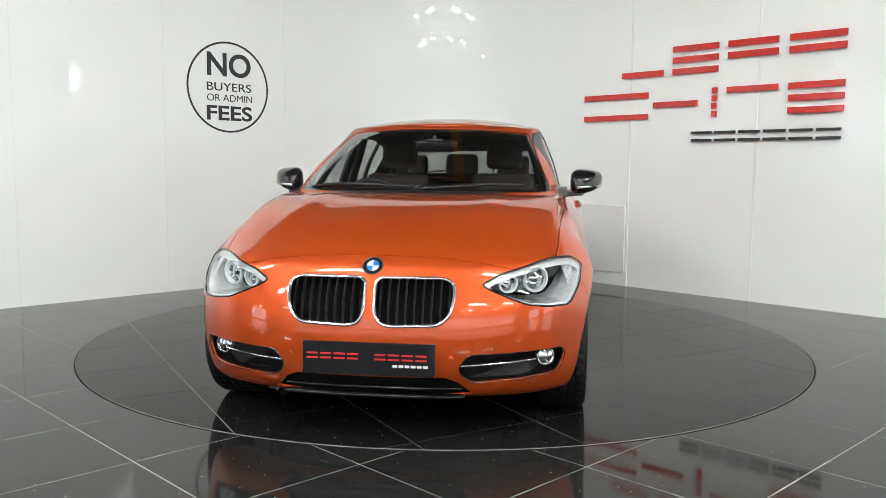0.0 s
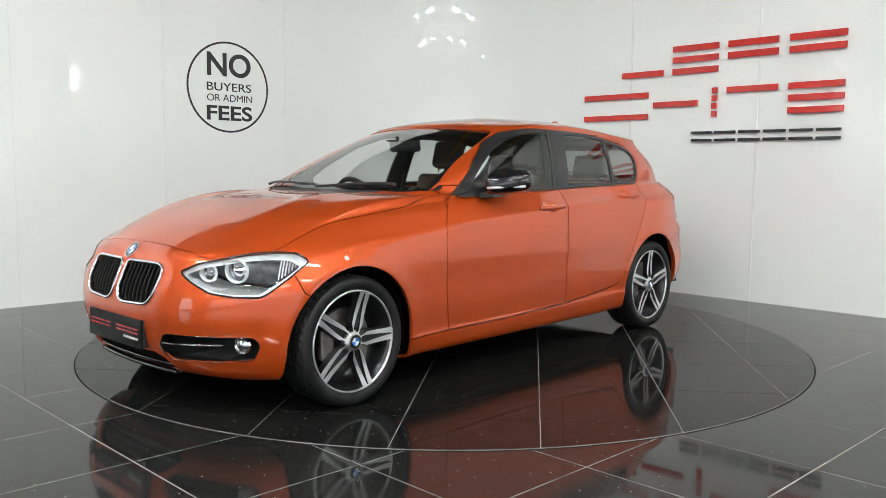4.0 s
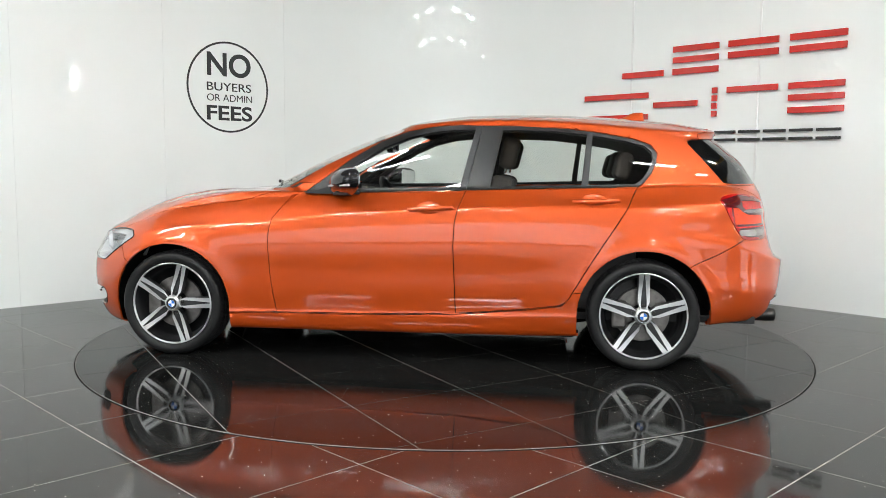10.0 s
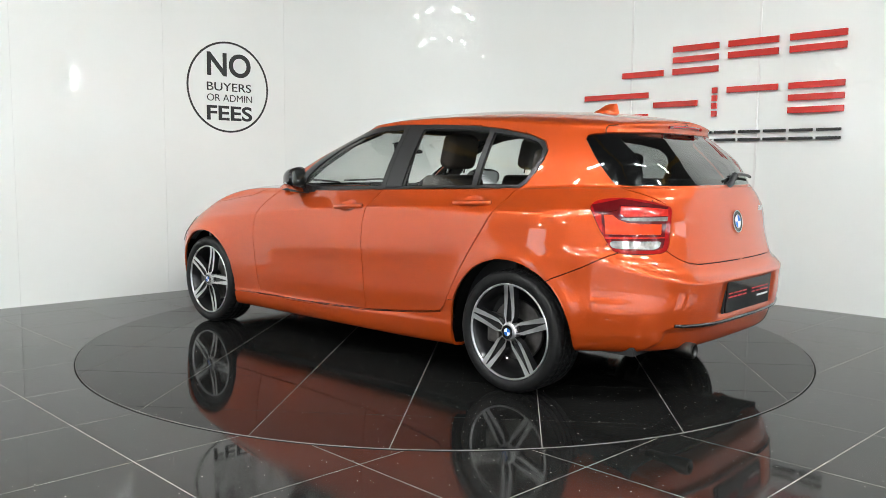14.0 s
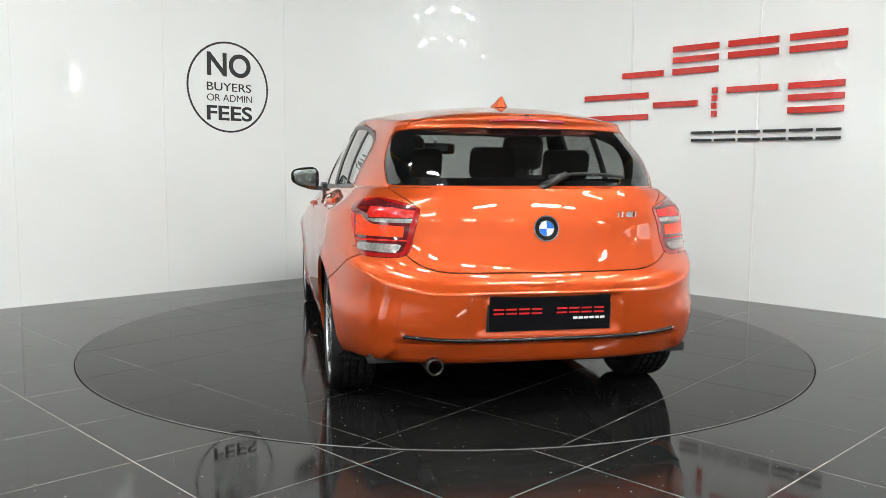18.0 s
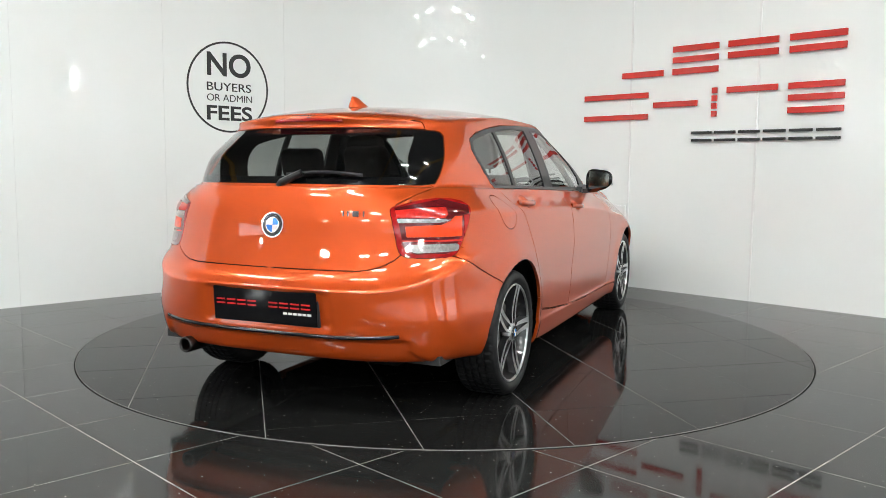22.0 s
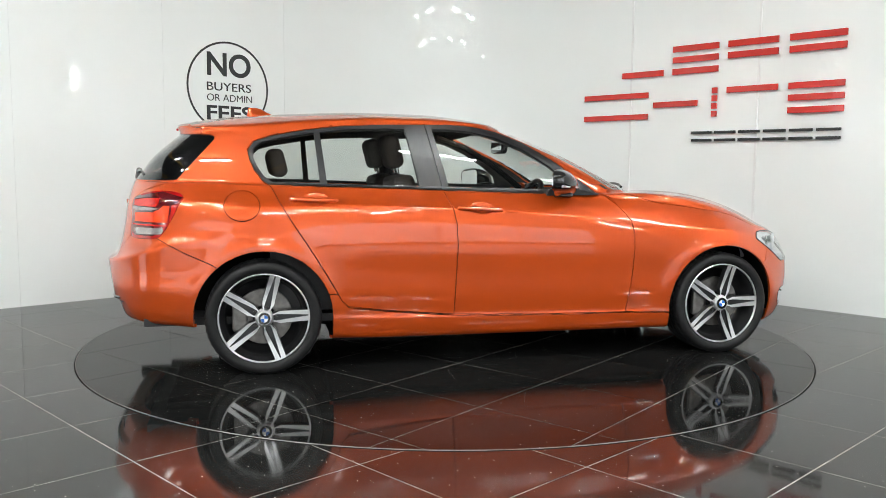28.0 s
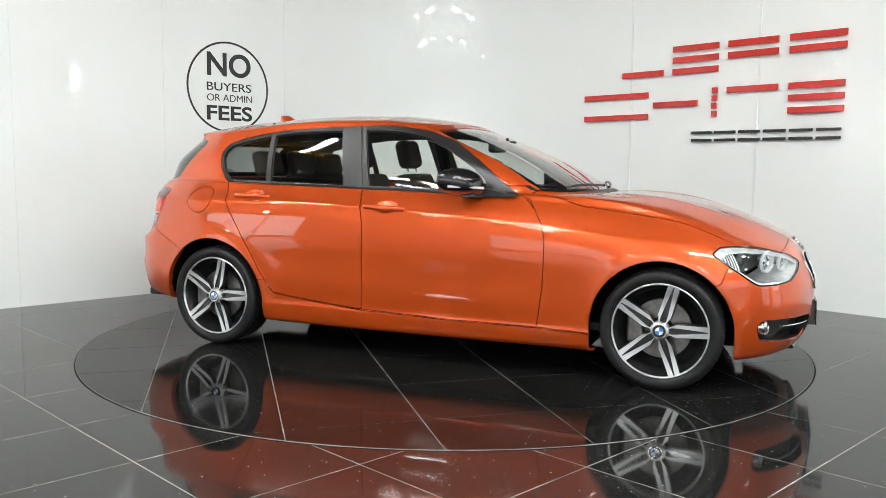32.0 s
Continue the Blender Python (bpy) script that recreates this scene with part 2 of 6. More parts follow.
def rounded(pts, r, steps=4):
    """An outline with its corners rounded."""
    out = []
    n = len(pts)
    for i in range(n):
        p, a, b = Vector(pts[i]), Vector(pts[i - 1]), Vector(pts[(i + 1) % n])
        da, db = (a - p), (b - p)
        c = min(r, da.length * 0.45, db.length * 0.45)
        s, e = p + da.normalized() * c, p + db.normalized() * c
        for k in range(steps + 1):
            t = k / steps
            out.append(tuple(s * (1 - t) ** 2 + p * (2 * t * (1 - t)) + e * t**2))
    return out


# ---- the place: floor, walls, hall ----
FLOOR_TURN = 43.55
ROOM_U, ROOM_V, ROOM_BACK = 2.894, 2.956, -13.0
GRID, GRID_U, GRID_V = 0.588, -1.937, -2.112
SKEW = 0.0357                               # the tile courses meet at a little over a right angle
HALL_TOP = 5.6
HALL_X, HALL_Y0, HALL_Y1 = 21.0, -19.0, 9.0


TURN_M = pose(0, 0, 0, 0, 0, FLOOR_TURN)


def build_floor():
    bm = bmesh.new()
    box(bm, -HALL_X - 0.2, HALL_X + 0.2, HALL_Y0 - 0.2, HALL_Y1 + 0.2, -0.2, -0.0046)
    bmesh.ops.transform(bm, matrix=TURN_M.inverted(), verts=bm.verts)
    floor = new("floor", mesh_of("floor", bm, GROUT))
    floor.matrix_basis = TURN_M
    tagged(floor, "polished black porcelain tile floor with pale grout", "floor", kind="structure")
    half = GRID / 2 - 0.0022
    skew = Matrix(((1, -SKEW, 0, 0), (0, 1, 0, 0), (0, 0, 1, 0), (0, 0, 0, 1)))
    bm = bmesh.new()
    vs = box(bm, -half, half, -half, half, -0.0075, -0.004)
    top = [f for f in bm.faces if all(v.co.z > -0.005 for v in f.verts)]
    bmesh.ops.bevel(bm, geom=list(top[0].edges), offset=0.0004, segments=1, affect="EDGES")
    bmesh.ops.transform(bm, matrix=skew, verts=bm.verts)
    tile_mesh = mesh_of("floor_tile", bm, TILE_FIXED)
    far = bmesh.new()
    i0, i1 = math.floor((ROOM_BACK - GRID_U) / GRID), math.ceil((ROOM_U - GRID_U) / GRID)
    j0, j1 = math.floor((ROOM_BACK - GRID_V) / GRID), math.ceil((ROOM_V - GRID_V) / GRID)
    for i in range(i0, i1 + 1):
        for j in range(j0, j1 + 1):
            u, v = GRID_U + (i + 0.5) * GRID, GRID_V + (j + 0.5) * GRID
            if u - half > ROOM_U + 0.05 or v - half > ROOM_V + 0.05:
                continue
            reach = max(math.hypot(u + a * half - SKEW * (v + b * half), v + b * half) for a in (-1, 1) for b in (-1, 1))
            if reach < TABLE_R - 0.02:
                continue
            if math.hypot(u, v) < 4.6:
                ob = new("tile", tile_mesh)
                ob.parent = floor
                ob.location = skew @ Vector((u, v, 0))
            else:
                box(far, u - half, u + half, v - half, v + half, -0.0075, -0.004, 0, skew)
    inv = TURN_M.inverted()
    for a, b, c, d in ((-HALL_X, HALL_X, HALL_Y0, -11.5), (-HALL_X, -11.5, -11.5, HALL_Y1), (11.5, HALL_X, -11.5, HALL_Y1)):
        vs = [far.verts.new(inv @ Vector(p)) for p in ((a, c, -0.0042), (b, c, -0.0042), (b, d, -0.0042), (a, d, -0.0042))]
        far.faces.new(vs)
    ob = part("tile_field", far, TILE_FIXED, floor)
    tagged(ob, "", kind="stuff")


def wall_slab(name, a, b, out, z0, z1, mat, label):
    """A wall between the plan points a and b, 0.15 thick towards out."""
    bm = bmesh.new()
    d = out * 0.15
    pts = [a, b, b + d, a + d]
    prism(bm, [(p.x, p.y) for p in pts], z0, z1)
    bmesh.ops.recalc_face_normals(bm, faces=bm.faces)
    return tagged(new(name, mesh_of(name, bm, mat)), label, "wall", kind="structure")


def panel_wall(name, at, along, inward, seams, end, label, strips):
    """A white wall of upright gloss panels; seams are given along the wall."""
    a, b = at + along * seams[0], at + along * end
    back = inward * -0.012
    ob = wall_slab(name, a + back, b + back, -inward, -0.1, WALL_TOP, SEAM_WHITE, label)
    edges = list(seams) + [end]
    for s0, s1 in zip(edges, edges[1:]):
        bm = bmesh.new()
        joint = 0.002 if strips else 0.0006
        p, q = at + along * (s0 + (0 if s0 == seams[0] else joint)), at + along * (s1 - (0 if s1 == end else joint))
        pts = [p, q, q - inward * 0.012, p - inward * 0.012]
        prism(bm, [(c.x, c.y) for c in pts], -0.004, WALL_TOP)
        bmesh.ops.recalc_face_normals(bm, faces=bm.faces)
        bmesh.ops.bevel(bm, geom=[e for e in bm.edges if abs((e.verts[0].co - e.verts[1].co).z) > 1], offset=0.0006, segments=1, affect="EDGES")
        part("wall_panel", bm, WALL_WHITE, ob)
        if strips and s0 != seams[0]:
            bm = bmesh.new()
            c = at + along * s0
            pts = [c - along * 0.010, c + along * 0.010, c + along * 0.008 + inward * 0.005, c - along * 0.008 + inward * 0.005]
            prism(bm, [(k.x, k.y) for k in pts], 0.0, WALL_TOP)
            bmesh.ops.recalc_face_normals(bm, faces=bm.faces)
            part("joint_strip", bm, SEAM_WHITE, ob)
    return ob


def build_walls():
    in_left = Vector((LEFT_DIR.y, -LEFT_DIR.x))
    in_right = Vector((-RIGHT_DIR.y, RIGHT_DIR.x)) * -1
    if in_right.y > 0:
        in_right = -in_right
    # meeting point of the two walls, and the bend that rounds it
    det = LEFT_DIR.x * -RIGHT_DIR.y + RIGHT_DIR.x * LEFT_DIR.y
    gap = RIGHT_AT - LEFT_AT
    s_corner = (gap.x * -RIGHT_DIR.y + RIGHT_DIR.x * gap.y) / det
    corner = LEFT_AT + LEFT_DIR * s_corner
    r_corner = (corner - RIGHT_AT).dot(RIGHT_DIR)
    run = BEND * math.tan(math.acos(max(-1, min(1, in_left.dot(in_right)))) / 2)
    left_end, right_start = s_corner - run, r_corner + run
    seams = [-1.02 + 1.21 * k for k in range(-4, 3)]
    panel_wall("wall_left", LEFT_AT, LEFT_DIR, in_left, seams, left_end, "glossy white panelled showroom wall with faint upright joints", False)
    seams = [right_start] + [-1.285 + 1.205 * k for k in range(0, 6)]
    panel_wall("wall_right", RIGHT_AT, RIGHT_DIR, in_right, seams, -1.285 + 1.205 * 6, "glossy white panelled showroom wall with upright joint strips", True)
    # rounded corner panel
    p, q = LEFT_AT + LEFT_DIR * left_end, RIGHT_AT + RIGHT_DIR * right_start
    centre = p + in_left * BEND
    a0 = math.atan2(p.y - centre.y, p.x - centre.x)
    a1 = math.atan2(q.y - centre.y, q.x - centre.x)
    n = 48
    bm = bmesh.new()
    rows = []
    for k in range(n + 1):
        a = a0 + (a1 - a0) * k / n
        rows.append([bm.verts.new((centre.x + r * math.cos(a), centre.y + r * math.sin(a), z)) for r, z in ((BEND, -0.004), (BEND, WALL_TOP), (BEND + 0.16, WALL_TOP), (BEND + 0.16, -0.1))])
    for r0, r1 in zip(rows, rows[1:]):
        for i in range(4):
            bm.faces.new((r0[i], r0[(i + 1) % 4], r1[(i + 1) % 4], r1[i]))
    bmesh.ops.recalc_face_normals(bm, faces=bm.faces)
    for f in bm.faces:
        f.smooth = abs(f.normal.z) < 0.5
    for e in bm.edges:
        if abs(e.verts[0].co.z - e.verts[1].co.z) < 0.001:
            e.smooth = False
    tagged(new("wall_corner", mesh_of("wall_corner", bm, WALL_WHITE)), "glossy white wall panel bent round the showroom corner", "wall", kind="structure")
    # access hatch low on the wall
    hatch = thing("access_hatch", Matrix.Identity(4), "flat white access hatch low on a white wall", "hatch")
    bm = bmesh.new()
    m = Matrix(((RIGHT_DIR.x, -in_right.x, 0, RIGHT_AT.x), (RIGHT_DIR.y, -in_right.y, 0, RIGHT_AT.y), (0, 0, 1, 0), (0, 0, 0, 1)))
    box(bm, -1.79, -1.305, -0.016, -0.001, 0.12, 0.765, 0.003, m)
    part("panel", bm, HATCH, hatch)
    bm = bmesh.new()
    box(bm, -1.345, -1.335, -0.022, -0.016, 0.42, 0.45, 0.002, m)
    part("latch", bm, LAMP_CASE, hatch)
    # the rest of the hall
    c0, c1, c2, c3 = Vector((-HALL_X, HALL_Y1)), Vector((HALL_X, HALL_Y1)), Vector((HALL_X, HALL_Y0)), Vector((-HALL_X, HALL_Y0))
    for name, p, q, out in (("wall_north", c0, c1, Vector((0, 1))), ("wall_east", c1, c2, Vector((1, 0))), ("wall_south", c2, c3, Vector((0, -1))), ("wall_west", c3, c0, Vector((-1, 0)))):
        wall_slab(name, p, q, out, -0.1, HALL_TOP, HALL_GREY, "pale painted hall wall")
    bm = bmesh.new()
    box(bm, -HALL_X - 0.2, HALL_X + 0.2, HALL_Y0 - 0.2, HALL_Y1 + 0.2, HALL_TOP, HALL_TOP + 0.15)
    tagged(new("ceiling", mesh_of("ceiling", bm, HALL_ROOF)), "grey sheet-metal hall ceiling", "ceiling", kind="structure")
    for k in range(7):
        x = -18.0 + 6.0 * k
        bm = bmesh.new()
        for w, z0, z1 in ((0.18, HALL_TOP - 0.02, HALL_TOP), (0.03, HALL_TOP - 0.38, HALL_TOP - 0.02), (0.18, HALL_TOP - 0.40, HALL_TOP - 0.38)):
            box(bm, x - w / 2, x + w / 2, HALL_Y0, HALL_Y1, z0, z1 - 0.001)
        tagged(new("roof_beam", mesh_of("roof_beam", bm, BEAM)), "yellow-painted steel roof beam under the ceiling", "beam", "roof beams")
    # framed glowing panes, away behind the camera: an unseen fill band, and hall doors
    def glazed(name, m, w, count, z1, glow, label):
        front = thing(name, m, label, "door", kind="structure")
        step = w / count
        for i in range(count):
            bm = bmesh.new()
            box(bm, -w / 2 + i * step + 0.03, -w / 2 + (i + 1) * step - 0.03, -0.03, -0.02, 0.3, z1)
            part("pane", bm, glow, front)
        bm = bmesh.new()
        for i in range(count + 1):
            x = -w / 2 + i * step
            box(bm, x - 0.03, x + 0.03, -0.06, -0.005, 0.3, z1)
        box(bm, -w / 2 - 0.03, w / 2 + 0.03, -0.06, -0.005, 0.0, 0.299)
        box(bm, -w / 2 - 0.03, w / 2 + 0.03, -0.06, -0.005, z1 + 0.001, z1 + 0.15)
        part("door_frame", bm, FRAME_GREY, front)

    # added band, no known window: evens the light on camera-facing sides
    glazed("door_1", pose(0, HALL_Y0, 0, 0, 0, 180), 30.0, 10, 3.6, FILL_PANE_GLOW, "wide unseen band of glowing panes added as fill light")
    # bright opening on the west; the east pair is added to brighten the right side
    for k, (x, y, turn) in enumerate(((-HALL_X, -13.0, 90), (HALL_X, -15.0, -90), (HALL_X, -8.0, -90))):
        glazed("door_%d" % (k + 2), pose(x, y, 0, 0, 0, turn), 4.8, 3, 4.1, DOOR_PANE_GLOW, "tall unseen hall door with glowing panes")



LAMP_Z = 5.35


def build_lamps():
    """Twin-tube battens hung in rows over the stand."""
    xs, ys = (-13.5, -6.0, -2.5, 2.5, 6.0, 13.5), (-14.5, -9.6, -4.6)
    lamp = thing("batten_lamp", pose(xs[2], ys[2], LAMP_Z), "white ceiling batten lamp with an opal cover, switched on", "lamp", "hall lamps")
    bm = bmesh.new()
    box(bm, -0.78, 0.78, -0.11, 0.11, 0.02, 0.09, 0.008)
    part("case", bm, LAMP_CASE, lamp)
    bm = bmesh.new()
    box(bm, -0.75, 0.75, -0.085, 0.085, -0.04, 0.018, 0.02)
    part("diffuser", bm, LAMP_GLOW, lamp)
    for x in (-0.5, 0.5):
        bm = bmesh.new()
        box(bm, x - 0.004, x + 0.004, -0.004, 0.004, 0.09, HALL_TOP - LAMP_Z)
        part("hanger", bm, LAMP_CASE, lamp)
    for y in ys:
        for x in xs:
            if (x, y) != (xs[2], ys[2]) and (abs(x) < 10 or y == ys[0]):
                copy_thing(lamp, pose(x, -6.2 if abs(x) == 6.0 and y == ys[2] else y, LAMP_Z))
    for x, y in ((-5.5, -2.5), (5.5, -2.5)):
        copy_thing(lamp, pose(x, y, LAMP_Z))
    # short single tubes farther off, on drop rods
    tube_lamp = thing("tube_lamp", pose(19.4, -10.3, 4.2), "short white tube lamp on a drop rod, switched on", "lamp", "side aisle lamps")
    bm = bmesh.new()
    box(bm, -0.10, 0.10, -0.10, 0.10, 0.26, 0.32, 0.006)
    part("case", bm, LAMP_CASE, tube_lamp)
    bm = bmesh.new()
    box(bm, -0.05, 0.05, -0.05, 0.05, -0.28, 0.26, 0.02)
    part("diffuser", bm, LAMP_GLOW, tube_lamp)
    bm = bmesh.new()
    box(bm, -0.008, 0.008, -0.008, 0.008, 0.32, HALL_TOP - 4.2)
    part("hanger", bm, LAMP_CASE, tube_lamp)
    for x, y, z in ((16.8, 0.2, 4.2), (10.1, 1.3, 4.2), (-17.0, -11.0, 4.2)):
        copy_thing(tube_lamp, pose(x, y, z))


# ---- writing and signs ----
def letters(text, width, height, bold=0.0, depth=0.002):
    """A word as a mesh in the xz plane, its lower left corner at the origin."""
    cu = bpy.data.curves.new("word", "FONT")
    cu.body, cu.extrude, cu.offset, cu.resolution_u = text, depth, bold, 6
    ob = new("word", cu)
    bpy.context.view_layer.update()
    me = bpy.data.meshes.new_from_object(ob)
    bpy.data.objects.remove(ob)
    co = np.empty(len(me.vertices) * 3)
    me.vertices.foreach_get("co", co)
    co = co.reshape(-1, 3)
    lo, hi = co.min(0), co.max(0)
    out = np.empty_like(co)
    out[:, 0] = (co[:, 0] - lo[0]) / (hi[0] - lo[0]) * width
    out[:, 2] = (co[:, 1] - lo[1]) / (hi[1] - lo[1]) * height
    out[:, 1] = -co[:, 2]
    me.vertices.foreach_set("co", out.ravel())
    me.update()
    return me


def build_signs():
    ang = math.degrees(math.atan2(LEFT_DIR.y, LEFT_DIR.x))
    in_left = Vector((LEFT_DIR.y, -LEFT_DIR.x))
    at = LEFT_AT + LEFT_DIR * 0.808 + in_left * 0.0025
    sign = thing("round_notice", pose(at.x, at.y, 1.821, 0, 0, ang), "round black vinyl notice on a glossy white wall", "sign")
    bm = bmesh.new()
    lathe(bm, [(0.392, -0.0015), (0.409, -0.0015), (0.409, 0.002), (0.392, 0.002)], 128, True)
    bmesh.ops.recalc_face_normals(bm, faces=bm.faces)
    part("ring", bm, SIGN_BLACK, sign)
    for text, x0, x1, z0, z1, bold in (("NO", 0.597, 1.035, 1.915, 2.128, 0.022), ("BUYERS", 0.592, 1.036, 1.786, 1.860, 0.002),
                                       ("OR ADMIN", 0.591, 1.045, 1.692, 1.755, -0.006), ("FEES", 0.587, 1.043, 1.520, 1.654, 0.022)):
        me = letters(text, x1 - x0, z1 - z0, bold)
        me.materials.append(SIGN_BLACK)
        ob = new("lettering", me)
        ob.parent = sign
        ob.location = (x0 - 0.808, 0, z0 - 1.821)
    ang = math.degrees(math.atan2(RIGHT_DIR.y, RIGHT_DIR.x))
    logo = thing("wall_logo", pose(RIGHT_AT.x, RIGHT_AT.y, 0, 0, 0, ang), "raised red and black trade sign bars on a white wall", "sign")

    def bars(x0, x1, zs, thick, mat, name):
        for z in zs:
            bm = bmesh.new()
            box(bm, x0, x1, -0.034, -0.012, z, z + thick, 0.0015)
            part(name, bm, mat, logo)

    top, low = 1.941, 1.560
    for x0, x1, zs in ((-1.366, -0.945, (0.0,)), (-0.850, -0.424, (0.0, 0.10, 0.195)), (-0.338, 0.086, (0.10, 0.195)), (0.178, 0.612, (0.10, 0.195))):
        bars(x0, x1, [top + z for z in zs], 0.053, SIGN_RED, "red_bar")
    for x0, x1, zs in ((-1.782, -1.090, (0.0, 0.195)), (-1.032, -0.606, (0.10,)), (-0.470, -0.425, (0.0, 0.066, 0.132, 0.198)), (-0.337, 0.095, (0.195,)), (0.183, 0.612, (0.0, 0.10, 0.195))):
        bars(x0, x1, [low + z for z in zs], 0.050, SIGN_RED, "red_bar")
    for k in range(6):
        x0 = -0.647 + k * 0.2125
        bars(x0, x0 + 0.185, (1.350, 1.416), 0.022, SIGN_BLACK, "black_bar")


# ---- turntable ----
def clip_to_disc(pts, radius, n=120):
    """A convex outline cut to a disc about the origin."""
    for k in range(n):
        a = 2 * math.pi * (k + 0.5) / n
        nx, ny = math.cos(a), math.sin(a)
        lim = radius * math.cos(math.pi / n)
        out = []
        for i in range(len(pts)):
            p, q = pts[i - 1], pts[i]
            dp, dq = p[0] * nx + p[1] * ny - lim, q[0] * nx + q[1] * ny - lim
            if (dp <= 0) != (dq <= 0):
                t = dp / (dp - dq)
                out.append((p[0] + (q[0] - p[0]) * t, p[1] + (q[1] - p[1]) * t))
            if dq <= 0:
                out.append(q)
        pts = out
        if len(pts) < 3:
            return []
    return pts


def build_turntable():
    table = thing("turntable", pose(0, 0, 0, 0, 0, TURN_START), "round black-tiled car turntable set flush in the floor", "turntable")
    bm = bmesh.new()
    lathe(bm, [(0.0, -0.0007), (TABLE_R - 0.011, -0.0012), (TABLE_R - 0.011, -0.007)], 160, m=Matrix.Identity(4))
    bmesh.ops.transform(bm, matrix=pose(0, 0, 0, 90), verts=bm.verts)
    for v in bm.verts:
        v.co.z = -abs(v.co.z)
    bmesh.ops.recalc_face_normals(bm, faces=bm.faces)
    part("grout_bed", bm, GROUT, table, "pale grout between black tiles")
    # open slot round the table: a near-black strip stands in for its shaded depth
    bm = bmesh.new()
    r0, r1 = TABLE_R - 0.0065, TABLE_R + 0.003
    rows = [[bm.verts.new((r * math.cos(a), r * math.sin(a), z)) for r, z in ((r0, -0.0035), (r1, -0.0035), (r1, -0.012), (r0, -0.012))] for a in (2 * math.pi * k / 200 for k in range(200))]
    for i in range(200):
        for j in range(4):
            bm.faces.new((rows[i][j], rows[i][(j + 1) % 4], rows[(i + 1) % 200][(j + 1) % 4], rows[(i + 1) % 200][j]))
    bmesh.ops.recalc_face_normals(bm, faces=bm.faces)
    part("rim_gap", bm, SLOT_BLACK, table, "thin open gap round the turntable, its shade coloured near-black")
    bm = bmesh.new()
    r0, r1 = TABLE_R - 0.0068, TABLE_R - 0.0056
    rows = [[bm.verts.new((r * math.cos(a), r * math.sin(a), z)) for r, z in ((r0, -0.0002), (r1, -0.0002), (r1, -0.0038), (r0, -0.0038))] for a in (2 * math.pi * k / 200 for k in range(200))]
    for i in range(200):
        for j in range(4):
            bm.faces.new((rows[i][j], rows[i][(j + 1) % 4], rows[(i + 1) % 200][(j + 1) % 4], rows[(i + 1) % 200][j]))
    bmesh.ops.recalc_face_normals(bm, faces=bm.faces)
    part("edge_band", bm, EDGE_STEEL, table, "thin pale steel edge round the tiles")
    tm = pose(0, 0, 0, 0, 0, 37.2) @ pose(0.02, 0.018, 0)
    n = 5
    half = TILE / 2 - 0.002
    for i in range(-n, n):
        for j in range(-n, n):
            cx, cy = (i + 0.5) * TILE, (j + 0.5) * TILE
            pts = [(tm @ Vector((cx + a * half, cy + b * half, 0))).xy for a, b in ((-1, -1), (1, -1), (1, 1), (-1, 1))]
            pts = clip_to_disc([tuple(p) for p in pts], TABLE_R - 0.007)
            clean = []
            for p in pts:
                if not clean or math.dist(p, clean[-1]) > 1e-4:
                    clean.append(p)
            if len(clean) > 2 and math.dist(clean[0], clean[-1]) < 1e-4:
                clean.pop()
            if len(clean) < 3:
                continue
            bm = bmesh.new()
            c = sum((Vector(p) for p in clean), Vector((0, 0))) / len(clean)
            prism(bm, [(p[0] - c.x, p[1] - c.y) for p in clean], -0.003, 0.0)
            ob = part("tile", bm, TILE_TABLE, table)
            ob.location = (c.x, c.y, 0)
    return table


# ---- the car: its shell ----
# x runs forward, y to the car's left, z up; the turntable's pivot is the origin.
FRONT_AXLE, REAR_AXLE, WHEEL_Z = 1.502, -1.186, 0.305
ARCH_FRONT, ARCH_REAR = 0.350, 0.358
XK = (-2.0, -1.6, -1.2, -0.4, 0.4, 1.0, 1.5, 1.9, 2.2)      # stations for the level lines
LEVELS = []


def level(nose_x, tail_x, n_nose, n_tail, zs, ws):
    """One line round the lower body: its ends, corner squareness, heights and half widths at the stations."""
    LEVELS.append((nose_x, tail_x, n_nose, n_tail, spline(XK, zs), spline(XK, ws)))


level(2.065, -1.890, 4.0, 3.6, (.270, .260, .200, .180, .175, .170, .163, .155, .176), (.69, .71, .74, .76, .76, .76, .76, .75, .75))
level(2.115, -1.950, 4.1, 3.6, (.275, .262, .192, .170, .166, .164, .160, .160, .186), (.765, .78, .80, .805, .805, .80, .80, .79, .79))
level(2.160, -1.978, 4.3, 3.6, (.290, .275, .212, .186, .184, .184, .182, .184, .208), (.810, .826, .848, .848, .848, .848, .855, .845, .845))
level(2.190, -1.995, 4.4, 3.6, (.335, .328, .288, .276, .264, .260, .258, .250, .254), (.835, .852, .872, .868, .866, .868, .875, .865, .865))
level(2.212, -2.008, 4.4, 3.6, (.390, .385, .342, .314, .300, .296, .310, .315, .315), (.843, .862, .876, .8655, .8635, .866, .880, .875, .875))
level(2.224, -2.020, 4.4, 3.6, (.460, .468, .450, .418, .400, .400, .420, .400, .390), (.848, .868, .890, .8765, .8745, .876, .886, .884, .884))
level(2.226, -2.035, 4.4, 3.4, (.540, .560, .570, .540, .520, .520, .540, .480, .465), (.838, .860, .896, .882, .880, .882, .890, .888, .888))
level(2.212, -2.040, 4.4, 3.4, (.588, .690, .690, .660, .640, .630, .630, .560, .545), (.834, .857, .896, .890, .889, .888, .890, .890, .890))
